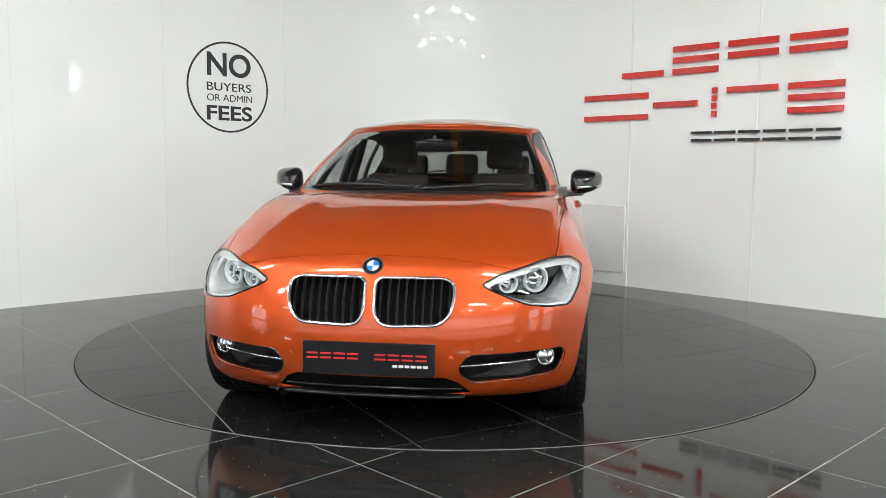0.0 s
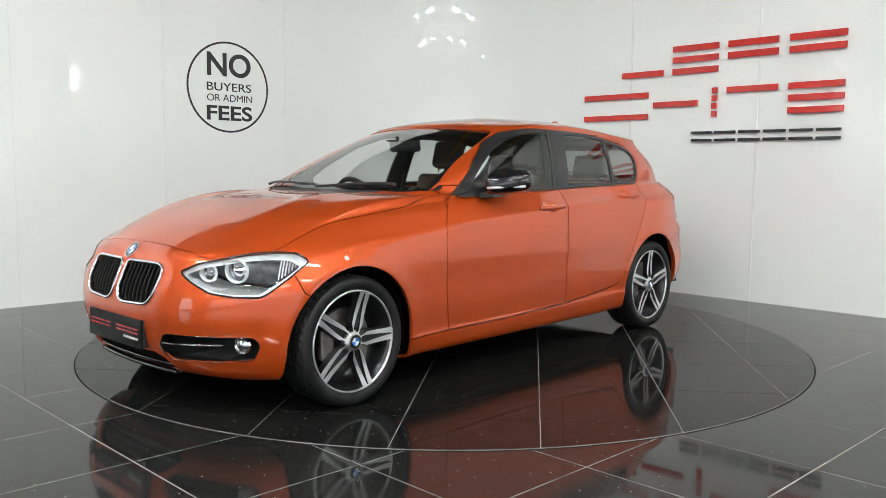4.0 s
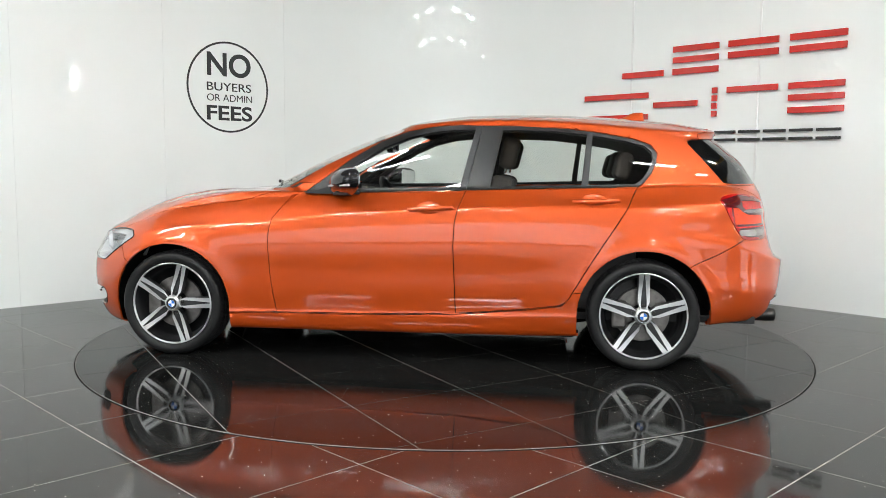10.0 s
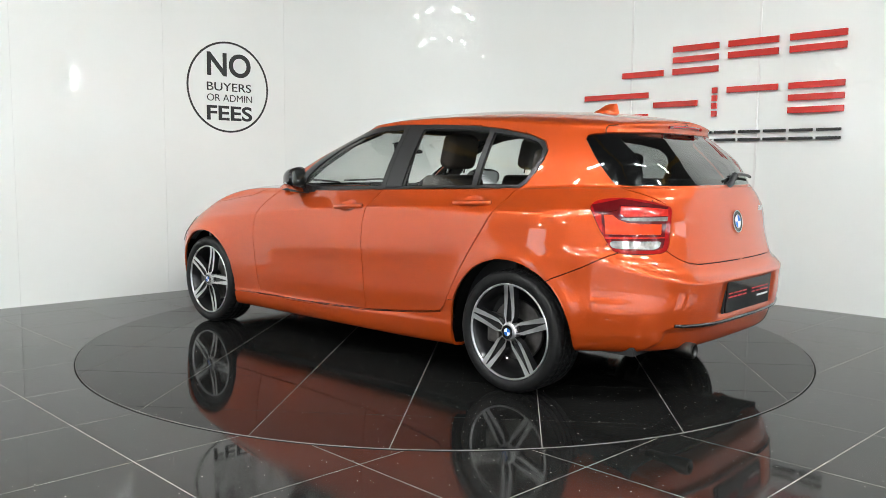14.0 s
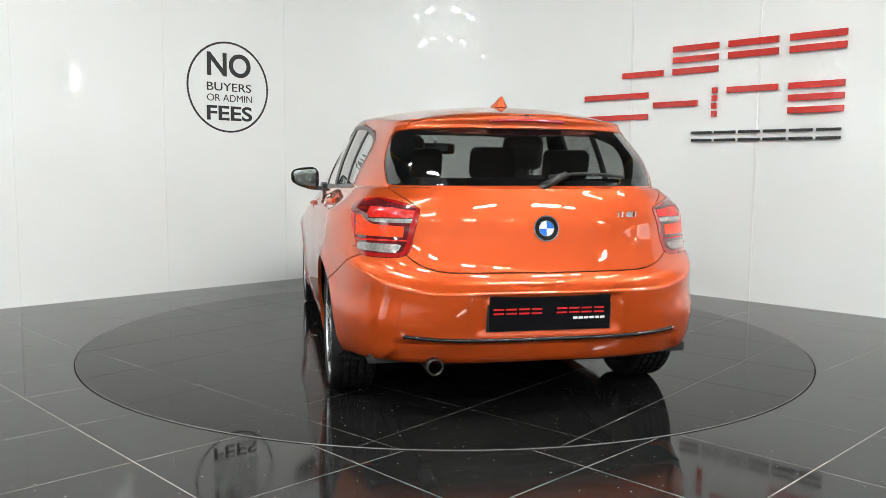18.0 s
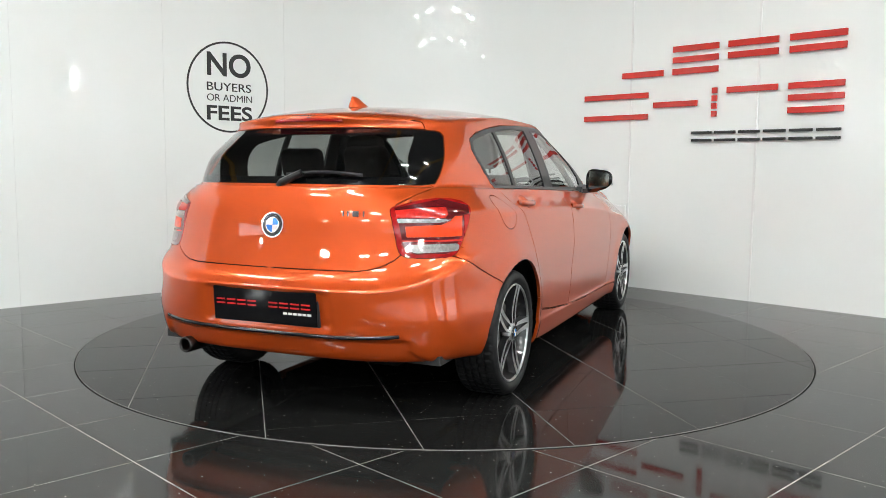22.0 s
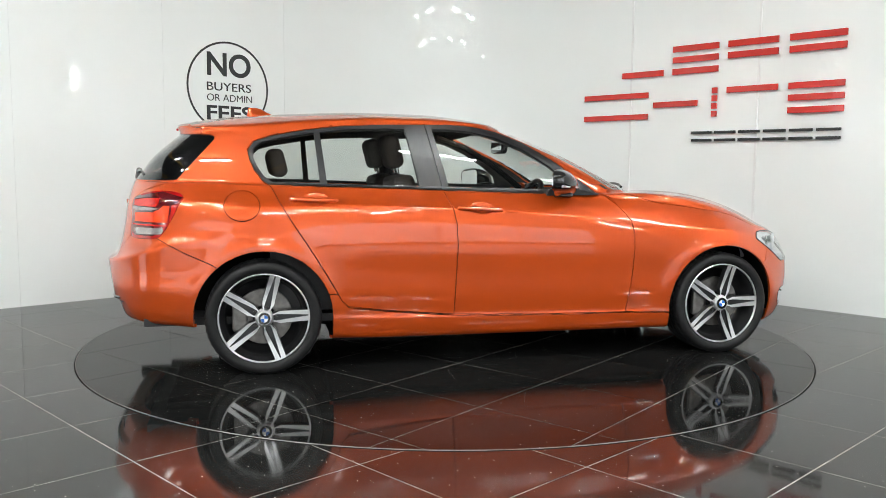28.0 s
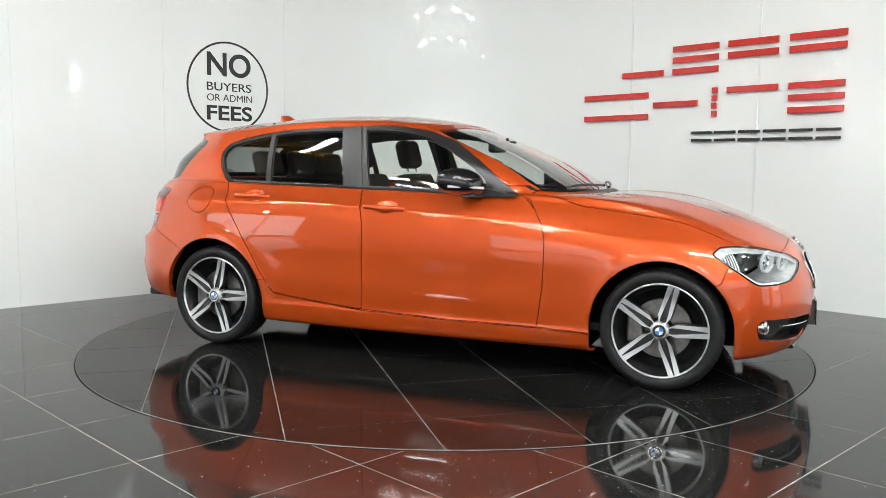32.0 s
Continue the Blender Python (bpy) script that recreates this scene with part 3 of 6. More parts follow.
level(2.185, -1.988, 4.4, 3.2, (.628, .748, .785, .790, .745, .715, .690, .620, .610), (.832, .853, .887, .884, .885, .884, .882, .880, .880))
level(2.158, -1.957, 4.4, 3.0, (.750, .850, .880, .855, .815, .775, .740, .675, .662), (.836, .850, .872, .875, .877, .874, .862, .850, .850))
level(2.132, -1.940, 4.4, 2.95, (.870, .915, .912, .890, .847, .803, .778, .714, .702), (.845, .842, .848, .868, .872, .862, .828, .812, .812))
level(2.100, -1.920, 4.3, 2.95, (.960, .965, .955, .930, .900, .870, .822, .744, .730), (.800, .790, .795, .822, .828, .815, .785, .778, .778))
level(2.065, -1.905, 4.1, 2.95, (1.010, 1.008, .996, .974, .952, .925, .862, .770, .752), (.700, .735, .758, .778, .776, .762, .738, .738, .738))

SILL_BASE = spline((-2.0, -1.5, -1.2, -0.4, 0.3, 0.75, 1.1), (1.014, 1.014, 1.004, 0.984, 0.962, 0.962, 0.965))
BASE_W = spline((-2.0, -1.5, -1.2, -0.4, 0.3, 0.7, 1.1), (0.665, 0.705, 0.738, 0.757, 0.757, 0.742, 0.742))
RAIL_Z = spline((-1.7, -1.4, -1.15, -0.83, -0.5, -0.2, 0.05, 0.25), (1.300, 1.312, 1.330, 1.357, 1.371, 1.367, 1.350, 1.328))
RAIL_W = spline((-1.7, -1.2, -0.4, 0.0, 0.25), (0.520, 0.582, 0.612, 0.606, 0.598))
SPINE = spline((-1.72, -1.33, -0.96, -0.59, -0.22, 0.0, 0.147, 0.24), (1.338, 1.397, 1.424, 1.438, 1.432, 1.411, 1.385, 1.360))
X0, X1 = 0.65, -1.20
N_CORNER, N_WING = 36, 16                   # columns round the nose and along the front wing
N_NOSE, N_SIDE, N_TAIL = N_CORNER + N_WING, 66, 72
CREASE, LEDGE = 10, 7                       # the level lines along which the shoulder and the rear bumper are folded
BEND_X = 1.48


def column_angles(count, span, width, n):
    """Angles round a corner that give steps of even length."""
    a = np.linspace(0, math.pi / 2, 400)
    x, y = span * np.cos(a) ** (2 / n), width * np.sin(a) ** (2 / n)
    s = np.concatenate([[0], np.cumsum(np.hypot(np.diff(x), np.diff(y)))])
    return np.interp(np.linspace(0, s[-1], count), s, a)


NOSE_A = column_angles(N_NOSE, 1.55, 0.88, 4.6)
CORNER_A = column_angles(N_CORNER, 0.73, 0.88, 2.7)
TAIL_A = column_angles(N_TAIL, 0.82, 0.88, 3.6)


def contour_xy(k, nose_x, tail_x, n0, n1, x0, x1, width, wing=False):
    """Point k of a line round the car at one level."""
    if wing and k < N_NOSE:
        if k >= N_CORNER:
            x = BEND_X + (x0 - BEND_X) * (k - N_CORNER + 1) / N_WING
            return x, width(x)
        a = CORNER_A[k]
        x = BEND_X + (nose_x - BEND_X) * max(math.cos(a), 0) ** (2 / n0)
        return x, width(x) * max(math.sin(a), 0) ** (2 / n0)
    if k < N_NOSE:
        a = NOSE_A[k]
        x = x0 + (nose_x - x0) * max(math.cos(a), 0) ** (2 / n0)
        return x, width(x) * max(math.sin(a), 0) ** (2 / n0)
    k -= N_NOSE
    if k < N_SIDE:
        x = x0 + (x1 - x0) * (k + 1) / (N_SIDE + 1)
        return x, width(x)
    a = TAIL_A[N_TAIL - 1 - (k - N_SIDE)]
    x = x1 + (tail_x - x1) * max(math.cos(a), 0) ** (2 / n1)
    return x, width(x) * max(math.sin(a), 0) ** (2 / n1)


def catmull(points, per):
    """A smooth line through points (rows of an array), per steps between each two."""
    p = np.vstack([2 * points[0] - points[1], points, 2 * points[-1] - points[-2]])
    out = []
    for i in range(1, len(p) - 2):
        a, b, c, d = p[i - 1], p[i], p[i + 1], p[i + 2]
        for s in range(per):
            t = s / per
            out.append(0.5 * (2 * b + (c - a) * t + (2 * a - 5 * b + 4 * c - d) * t * t + (3 * b - a - 3 * c + d) * t**3))
    out.append(p[-2])
    return out


def ease(t):
    t = min(max(t, 0.0), 1.0)
    return t * t * (3 - 2 * t)


def shell_column(k):
    low = []
    for nx, tx, n0, n1, z, w in LEVELS:
        x, y = contour_xy(k, nx, tx, n0 - 1.7, n1, X0, X1, w, True)
        low.append((x, y, z(x)))
    rows = catmull(np.array(low), 6)
    folded = catmull(np.array(low[:CREASE + 1]), 6)[:-1] + catmull(np.array(low[CREASE:]), 6)
    for p, q in zip(rows, folded):
        p += (q - p) * (0.75 * ease((1.72 - q[0]) / 0.95) * ease((q[0] + 1.75) / 0.25))
    folded = catmull(np.array(low[:LEDGE + 1]), 6)[:-1] + catmull(np.array(low[LEDGE:]), 6)
    for p, q in zip(rows, folded):
        p += (q - p) * (0.92 * ease((-1.62 - q[0]) / 0.15))
    edge = np.array(low[-1])
    # flares round the wheel openings
    for p in rows:
        for ax, r in ((FRONT_AXLE, ARCH_FRONT), (REAR_AXLE, ARCH_REAR)):
            d = math.hypot(p[0] - ax, p[2] - WHEEL_Z)
            if p[1] > 0.6:
                p[1] += 0.010 * math.exp(-((d - r - 0.01) / 0.045) ** 2)
        # dished field round the rear plate
        if p[0] < -1.85 and 0.38 < p[2] < 0.62:
            p[0] += 0.012 * ease((0.345 - p[1]) / 0.06) * ease((p[2] - 0.40) / 0.035) * ease((0.588 - p[2]) / 0.024)
        # the lower lip is drawn in under the strip and runs out in a hooked edge
        if p[0] < -1.6 and p[2] < 0.40:
            p[0] += 0.020 * ease((0.386 - p[2]) / 0.018) * ease((0.655 - p[1] + 0.9 * max(0.33 - p[2], 0)) / 0.03)
    # greenhouse lines from the base of the glass to the roof's edge
    up = []
    for h, nose, nz, tail, tz, x0 in ((0.0, 1.085, 0.968, -1.902, 1.016, 0.66), (0.25, 0.875, 1.080, -1.846, 1.086, 0.52), (0.5, 0.66, 1.187, -1.788, 1.156, 0.32),
                                      (0.78, 0.40, 1.294, -1.698, 1.240, 0.07), (0.93, 0.26, 1.341, -1.648, 1.285, -0.07), (1.0, 0.205, 1.364, -1.658, 1.322, -0.12)):
        def width(x, h=h):
            return BASE_W(x) * (1 - h) + RAIL_W(x) * h + 0.028 * 4 * h * (1 - h) * 0.6
        n0 = 2.8 + 0.35 * h
        x, y = contour_xy(k, nose, tail, n0, 3.05 + 1.0 * ease(h * 2.0) - 0.5 * ease((h - 0.6) / 0.3), x0, X1, width)
        z = SILL_BASE(x) * (1 - h) + RAIL_Z(x) * h
        if k < N_NOSE:
            f = math.cos(NOSE_A[k]) ** 1.4
            z = z * (1 - f) + nz * f
        elif k >= N_NOSE + N_SIDE:
            f = math.cos(TAIL_A[N_TAIL - 1 - (k - N_NOSE - N_SIDE)]) ** 0.8
            z = z * (1 - f) + tz * f
        up.append((x, y, z))
    up = np.array(up)
    # bonnet and shoulder between the body's edge and the glass
    for j in range(1, 14):
        r = j / 14
        p = edge + (up[0] - edge) * r
        p[2] = edge[2] + (up[0][2] - edge[2]) * (1 - (1 - r) ** 2.5)
        if k < N_NOSE:
            # two soft power lines along the bonnet
            yy = abs(p[1])
            p[2] += 0.011 * math.exp(-((yy - 0.50 + 0.10 * r) / 0.06) ** 2) * math.sin(math.pi * r) - 0.004 * math.exp(-(yy / 0.25) ** 2) * math.sin(math.pi * r)
        rows.append(p)
    rows += catmull(up, 4)
    top = up[-1]
    for j in range(1, 13):
        r = j / 12
        x, y = top[0], top[1] * (1 - r)
        z = top[2] + (SPINE(x) - top[2]) * (1 - (1 - r) ** 2.3)
        rows.append(np.array((x, y, z)))
    return rows


def half_shell():
    bm = bmesh.new()
    grid = []
    for k in range(N_NOSE + N_SIDE + N_TAIL):
        grid.append([bm.verts.new((float(p[0]), max(float(p[1]), 0.0), float(p[2]))) for p in shell_column(k)])
    for a, b in zip(grid, grid[1:]):
        for i in range(len(a) - 1):
            bm.faces.new((a[i], b[i], b[i + 1], a[i + 1]))
    bmesh.ops.remove_doubles(bm, verts=bm.verts, dist=0.0004)
    bm.normal_update()
    flip = [f for f in bm.faces if f.normal.dot(f.calc_center_median() - Vector((0.0, 0, 0.6))) < 0]
    if len(flip) > len(bm.faces) / 2:
        bmesh.ops.reverse_faces(bm, faces=bm.faces)
    bm.normal_update()
    return bm


class Skin:
    """The uncut shell, kept for its smooth normals."""
    tree, corners = None, []


def keep_skin(bm):
    ref = bm.copy()
    bmesh.ops.triangulate(ref, faces=ref.faces)
    ref.normal_update()
    for v in ref.verts:
        if v.co.y < 1e-5:
            v.normal = Vector((v.normal.x, 0, v.normal.z)).normalized()
    ref.faces.ensure_lookup_table()
    Skin.tree = BVHTree.FromBMesh(ref)
    Skin.corners = [[(v.co.copy(), v.normal.copy()) for v in f.verts] for f in ref.faces]
    ref.free()


def skin_normal(p):
    side = -1 if p.y < 0 else 1
    hit, n, i, _ = Skin.tree.find_nearest(Vector((p.x, p.y * side, p.z)))
    (a, na), (b, nb), (c, nc) = Skin.corners[i]
    n = barycentric_transform(hit, a, b, c, na, nb, nc)
    return Vector((n.x, n.y * side, n.z)).normalized()


def shade_like_skin(ob, turned=0.6):
    """Gives a panel the even normals of the uncut shell; its turned-in edges keep their own."""
    me = ob.data
    near = [skin_normal(v.co) for v in me.vertices]
    out = []
    for poly in me.polygons:
        flange = any(poly.normal.dot(near[i]) < turned for i in poly.vertices)
        for i in poly.vertices:
            out.append(poly.normal.copy() if flange else near[i])
    me.normals_split_custom_set(out)


def in_outline(u, v, pts):
    inside = False
    n = len(pts)
    for i in range(n):
        (x0, y0), (x1, y1) = pts[i - 1], pts[i]
        if (y0 > v) != (y1 > v) and u < (x1 - x0) * (v - y0) / (y1 - y0) + x0:
            inside = not inside
    return inside


VIEWS = {  # plane axes and direction of sight for each kind of outline
    "side": (Vector((1, 0, 0)), Vector((0, 0, 1)), Vector((0, 1, 0))),
    "front": (Vector((0, 1, 0)), Vector((0, 0, 1)), Vector((1, 0, 0))),
    "top": (Vector((1, 0, 0)), Vector((0, 1, 0)), Vector((0, 0, 1))),
    "corner": (Vector((-0.6, 0.8, 0)), Vector((0, 0, 1)), Vector((0.8, 0.6, 0))),
    "rear_corner": (Vector((0.66, 0.75, 0)), Vector((0, 0, 1)), Vector((-0.75, 0.66, 0))),
}


def carve(bm, layer, view, pts, tag, where, over=None):
    """Cuts an outline into the shell along a line of sight, and marks what lies inside it."""
    au, av, d = VIEWS[view]
    lo_u, hi_u = min(p[0] for p in pts) - 0.02, max(p[0] for p in pts) + 0.02
    lo_v, hi_v = min(p[1] for p in pts) - 0.02, max(p[1] for p in pts) + 0.02
    near = []
    for f in bm.faces:
        c = f.calc_center_median()
        u, v = c.dot(au), c.dot(av)
        if lo_u - 0.05 < u < hi_u + 0.05 and lo_v - 0.05 < v < hi_v + 0.05 and f.normal.dot(d) > 0.04 and where(c):
            near.append(f)
    n = len(pts)
    for i in range(n):
        a, b = Vector(pts[i - 1]), Vector(pts[i])
        seg = b - a
        ln = seg.length
        if ln < 1e-5:
            continue
        seg /= ln
        hit = []
        for f in near:
            s, side_lo, side_hi = [], 9, -9
            for vert in f.verts:
                q = Vector((vert.co.dot(au), vert.co.dot(av))) - a
                s.append(q.dot(seg))
                e = q.x * seg.y - q.y * seg.x
                side_lo, side_hi = min(side_lo, e), max(side_hi, e)
            if side_lo < 1e-6 and side_hi > -1e-6 and min(s) < ln + 1e-4 and max(s) > -1e-4:
                hit.append(f)
        if not hit:
            continue
        edges = {e for f in hit for e in f.edges}
        co = au * a.x + av * a.y
        no = (au * seg.x + av * seg.y).cross(d)
        r = bmesh.ops.bisect_plane(bm, geom=hit + list(edges), plane_co=co, plane_no=no, dist=0.00005)
        got = [g for g in r["geom"] if isinstance(g, bmesh.types.BMFace)]
        near = list({f for f in near if f.is_valid} | {f for f in got if f.is_valid})
    for f in near:
        c = f.calc_center_median()
        if in_outline(c.dot(au), c.dot(av), pts) and (over is None or f[layer] in over):
            f[layer] = tag


def take(bm, layer, tags):
    """A copy of the marked faces alone."""
    out = bm.copy()
    lay = out.faces.layers.int["mark"]
    bmesh.ops.delete(out, geom=[f for f in out.faces if f[lay] not in tags], context="FACES")
    bmesh.ops.remove_doubles(out, verts=out.verts, dist=0.0006)
    rim = list({v for e in out.edges if len(e.link_faces) == 1 for v in e.verts})
    bmesh.ops.remove_doubles(out, verts=rim, dist=0.003)
    out.normal_update()
    return out


def mirrored(bm, join=False):
    """The other side of a half, alone or joined to it along the middle."""
    other = bm.copy()
    for v in other.verts:
        v.co.y = -v.co.y
    bmesh.ops.reverse_faces(other, faces=other.faces)
    if not join:
        return other
    me = bpy.data.meshes.new("half")
    other.to_mesh(me)
    other.free()
    both = bm.copy()
    both.from_mesh(me)
    bpy.data.meshes.remove(me)
    bmesh.ops.remove_doubles(both, verts=[v for v in both.verts if abs(v.co.y) < 0.0012], dist=0.0025)
    both.normal_update()
    return both


def finish_panel(bm, gap=0.0026, depth=0.016, push=0.0):
    """Draws a panel's rim in by half a gap and turns its edge inwards, so that joints are real grooves."""
    bm.normal_update()
    if push:
        for v, n in [(v, v.normal.copy()) for v in bm.verts]:
            v.co += n * push
    rim = [e for e in bm.edges if len(e.link_faces) == 1]
    move = {}
    for e in rim:
        loop = e.link_loops[0]
        a, b = loop.vert, loop.link_loop_next.vert
        w = (a.normal + b.normal).cross(b.co - a.co)
        for v in (a, b):
            move[v] = move.get(v, Vector()) + w
    inner = {v: v.normal.copy() for v in move}
    for v, w in move.items():
        if abs(v.co.y) > 0.0005 and w.length > 1e-6:
            v.co += w.normalized() * gap
    if depth:
        made = {v: bm.verts.new(v.co - n * depth) for v, n in inner.items()}
        for e in rim:
            a, b = e.verts
            if a in made and b in made:
                f = e.link_faces[0]
                vs = list(f.verts)
                i = vs.index(a)
                order = (b, a, made[a], made[b]) if vs[(i + 1) % len(vs)] is b else (a, b, made[b], made[a])
                try:
                    bm.faces.new(order)
                except ValueError:
                    continue
                e.smooth = False
    for f in bm.faces:
        f.smooth = True
    return bm


FRONT_DOOR = [(0.775, 0.945), (0.845, 0.880), (0.893, 0.810), (0.910, 0.740), (0.912, 0.650), (0.905, 0.500), (0.890, 0.380), (0.872, 0.276), (0.4, 0.277), (-0.158, 0.295),
              (-0.150, 0.500), (-0.143, 0.680), (-0.149, 0.800), (-0.166, 0.880), (-0.200, 0.972), (-0.283, 1.347), (-0.15, 1.350), (-0.012, 1.342), (0.151, 1.316), (0.315, 1.254), (0.479, 1.149), (0.634, 1.031), (0.735, 0.962)]
REAR_DOOR = [(-0.158, 0.295), (-0.35, 0.311), (-0.55, 0.330), (-0.740, 0.356), (-0.775, 0.385), (-0.83, 0.480), (-0.900, 0.600), (-0.97, 0.710), (-1.035, 0.810), (-1.09, 0.900), (-1.140, 0.995), (-1.187, 1.028), (-1.227, 1.084), (-1.254, 1.150), (-1.258, 1.196), (-1.227, 1.240), (-1.13, 1.272), (-0.95, 1.306), (-0.75, 1.330), (-0.5, 1.344), (-0.283, 1.347), (-0.200, 0.972), (-0.166, 0.880), (-0.149, 0.800), (-0.143, 0.680), (-0.150, 0.500)]
DAYLIGHT = [(0.745, 0.958), (0.35, 0.960), (-0.19, 0.978), (-0.68, 0.994), (-1.145, 1.003), (-1.185, 1.030), (-1.225, 1.085), (-1.252, 1.150), (-1.256, 1.195), (-1.225, 1.238), (-1.13, 1.270),
            (-0.95, 1.304), (-0.75, 1.328), (-0.5, 1.342), (-0.28, 1.345), (-0.15, 1.348), (-0.012, 1.340), (0.151, 1.314), (0.315, 1.252), (0.479, 1.147), (0.634, 1.029), (0.725, 0.966)]
FRONT_GLASS = [(0.55, 0.984), (-0.165, 0.996), (-0.242, 1.318), (-0.12, 1.318), (0.0, 1.306), (0.14, 1.276), (0.29, 1.214), (0.44, 1.116), (0.53, 1.044)]
REAR_GLASS = [(-0.335, 0.999), (-0.842, 1.014), (-0.872, 1.292), (-0.7, 1.311), (-0.5, 1.318), (-0.40, 1.317)]
QUARTER_GLASS = [(-0.880, 1.016), (-1.135, 1.022), (-1.175, 1.052), (-1.210, 1.105), (-1.232, 1.160), (-1.226, 1.198), (-1.190, 1.232), (-1.08, 1.259), (-0.905, 1.288)]
BONNET = [(2.12, -0.1), (2.085, 0.0), (2.082, 0.2), (2.073, 0.38), (2.060, 0.50), (2.035, 0.590), (1.97, 0.655), (1.905, 0.708), (1.85, 0.725), (1.76, 0.735), (1.6, 0.742), (1.35, 0.755), (1.1, 0.768), (0.90, 0.745), (0.80, 0.725), (0.935, 0.62), (1.035, 0.45), (1.09, 0.25), (1.11, 0.0), (1.11, -0.1)]
WINDSCREEN = [(-0.1, 0.985), (0.2, 0.984), (0.45, 0.982), (0.60, 0.977), (0.690, 0.983), (0.683, 1.03), (0.636, 1.13), (0.592, 1.23), (0.556, 1.304), (0.538, 1.322), (0.45, 1.331), (0.25, 1.346), (-0.1, 1.351)]
REAR_WINDOW = [(-0.1, 1.030), (0.3, 1.029), (0.600, 1.026), (0.634, 1.034), (0.628, 1.08), (0.590, 1.20), (0.562, 1.262), (0.53, 1.276), (0.25, 1.282), (-0.1, 1.284)]
BACK_CORNER = [(-2.1, 1.030), (-1.66, 1.028), (-1.628, 1.032), (-1.612, 1.048), (-1.435, 1.247), (-1.435, 1.264), (-1.46, 1.272), (-1.55, 1.274), (-2.1, 1.282)]
# lamp outlines as points on the body: x, y, z
HEAD = [(2.128, 0.435, 0.643), (2.085, 0.52, 0.682), (2.027, 0.588, 0.700), (1.93, 0.672, 0.724), (1.84, 0.735, 0.731), (1.765, 0.790, 0.726), (1.732, 0.836, 0.692), (1.838, 0.826, 0.622), (1.924, 0.795, 0.562), (1.952, 0.779, 0.547), (2.03, 0.705, 0.549), (2.09, 0.615, 0.562), (2.122, 0.53, 0.597), (2.130, 0.475, 0.621)]
TAIL = [(-1.871, 0.546, 0.932), (-1.807, 0.627, 0.960), (-1.734, 0.690, 0.972), (-1.66, 0.735, 0.969), (-1.612, 0.765, 0.957), (-1.592, 0.793, 0.932), (-1.650, 0.803, 0.843), (-1.695, 0.790, 0.766), (-1.716, 0.783, 0.735), (-1.750, 0.762, 0.722), (-1.857, 0.626, 0.722), (-1.888, 0.592, 0.736), (-1.885, 0.570, 0.820), (-1.874, 0.541, 0.915)]
KIDNEY = rounded([(0.019, 0.646), (0.040, 0.664), (0.290, 0.665), (0.329, 0.648), (0.336, 0.600), (0.316, 0.522), (0.274, 0.489), (0.082, 0.482), (0.040, 0.495), (0.021, 0.538)], 0.03)
INTAKE = rounded([(0.355, 0.320), (0.392, 0.372), (0.60, 0.376), (0.760, 0.376), (0.772, 0.340), (0.745, 0.272), (0.60, 0.260), (0.405, 0.254), (0.365, 0.283)], 0.022)
LOWER_GRILLE = [(-0.1, 0.272), (0.30, 0.275), (0.35, 0.255), (0.405, 0.200), (0.30, 0.184), (-0.1, 0.184)]
FUEL = [(-1.291 + 0.091 * math.cos(2 * math.pi * k / 28), 0.897 + 0.078 * math.sin(2 * math.pi * k / 28)) for k in range(28)]
(BODY, F_DOOR, R_DOOR, TRIMS, F_GLASS, R_GLASS, Q_GLASS, SCREEN, BACKLIGHT, HOOD, F_BUMPER, FENDER, HEADLAMP, TAILLAMP, R_BUMPER, GATE, FLAP, SKIRT, GRILLE, FOGHOLE, LOWGRILLE, HOLE, HEADCORE, TAILCORE, COWL, FRONT_TRIM, TAIL_CAP, TAIL_UPPER, TAIL_STRIP, TAIL_STOP, TAIL_SIDE, TAIL_REVERSE) = range(32)

# the fields of a tail lamp, as shares of its width (from the tailgate outwards) and of its height
TAIL_FIELDS = (
    (TAIL_CAP, [(0.04, 0.84), (0.61, 0.985), (0.97, 0.87), (0.955, 0.735), (0.86, 0.735), (0.70, 0.78), (0.66, 0.86), (0.40, 0.855), (0.06, 0.81)]),
    (TAIL_UPPER, [(0.05, 0.80), (0.40, 0.845), (0.65, 0.85), (0.67, 0.73), (0.63, 0.665), (0.055, 0.675)]),
    (TAIL_STRIP, [(0.06, 0.660), (0.64, 0.650), (0.68, 0.625), (0.56, 0.585), (0.075, 0.585)]),
    (TAIL_STOP, [(0.15, 0.53), (0.58, 0.555), (0.69, 0.615), (0.76, 0.70), (0.855, 0.70), (0.845, 0.345), (0.16, 0.345)]),
    (TAIL_SIDE, [(0.885, 0.715), (0.955, 0.715), (0.945, 0.50), (0.92, 0.30), (0.885, 0.10), (0.83, 0.08), (0.86, 0.26), (0.11, 0.275), (0.11, 0.30), (0.875, 0.30)]),
    (TAIL_REVERSE, rounded([(0.15, 0.225), (0.80, 0.23), (0.79, 0.10), (0.22, 0.075)], 0.06, 3)),
)


def flat(view, pts3):
    au, av, _ = VIEWS[view]
    return [(Vector(p).dot(au), Vector(p).dot(av)) for p in pts3]


def shrink(pts, fu, fv):
    cu, cv = sum(p[0] for p in pts) / len(pts), sum(p[1] for p in pts) / len(pts)
    return [(cu + (p[0] - cu) * fu, cv + (p[1] - cv) * fv) for p in pts]


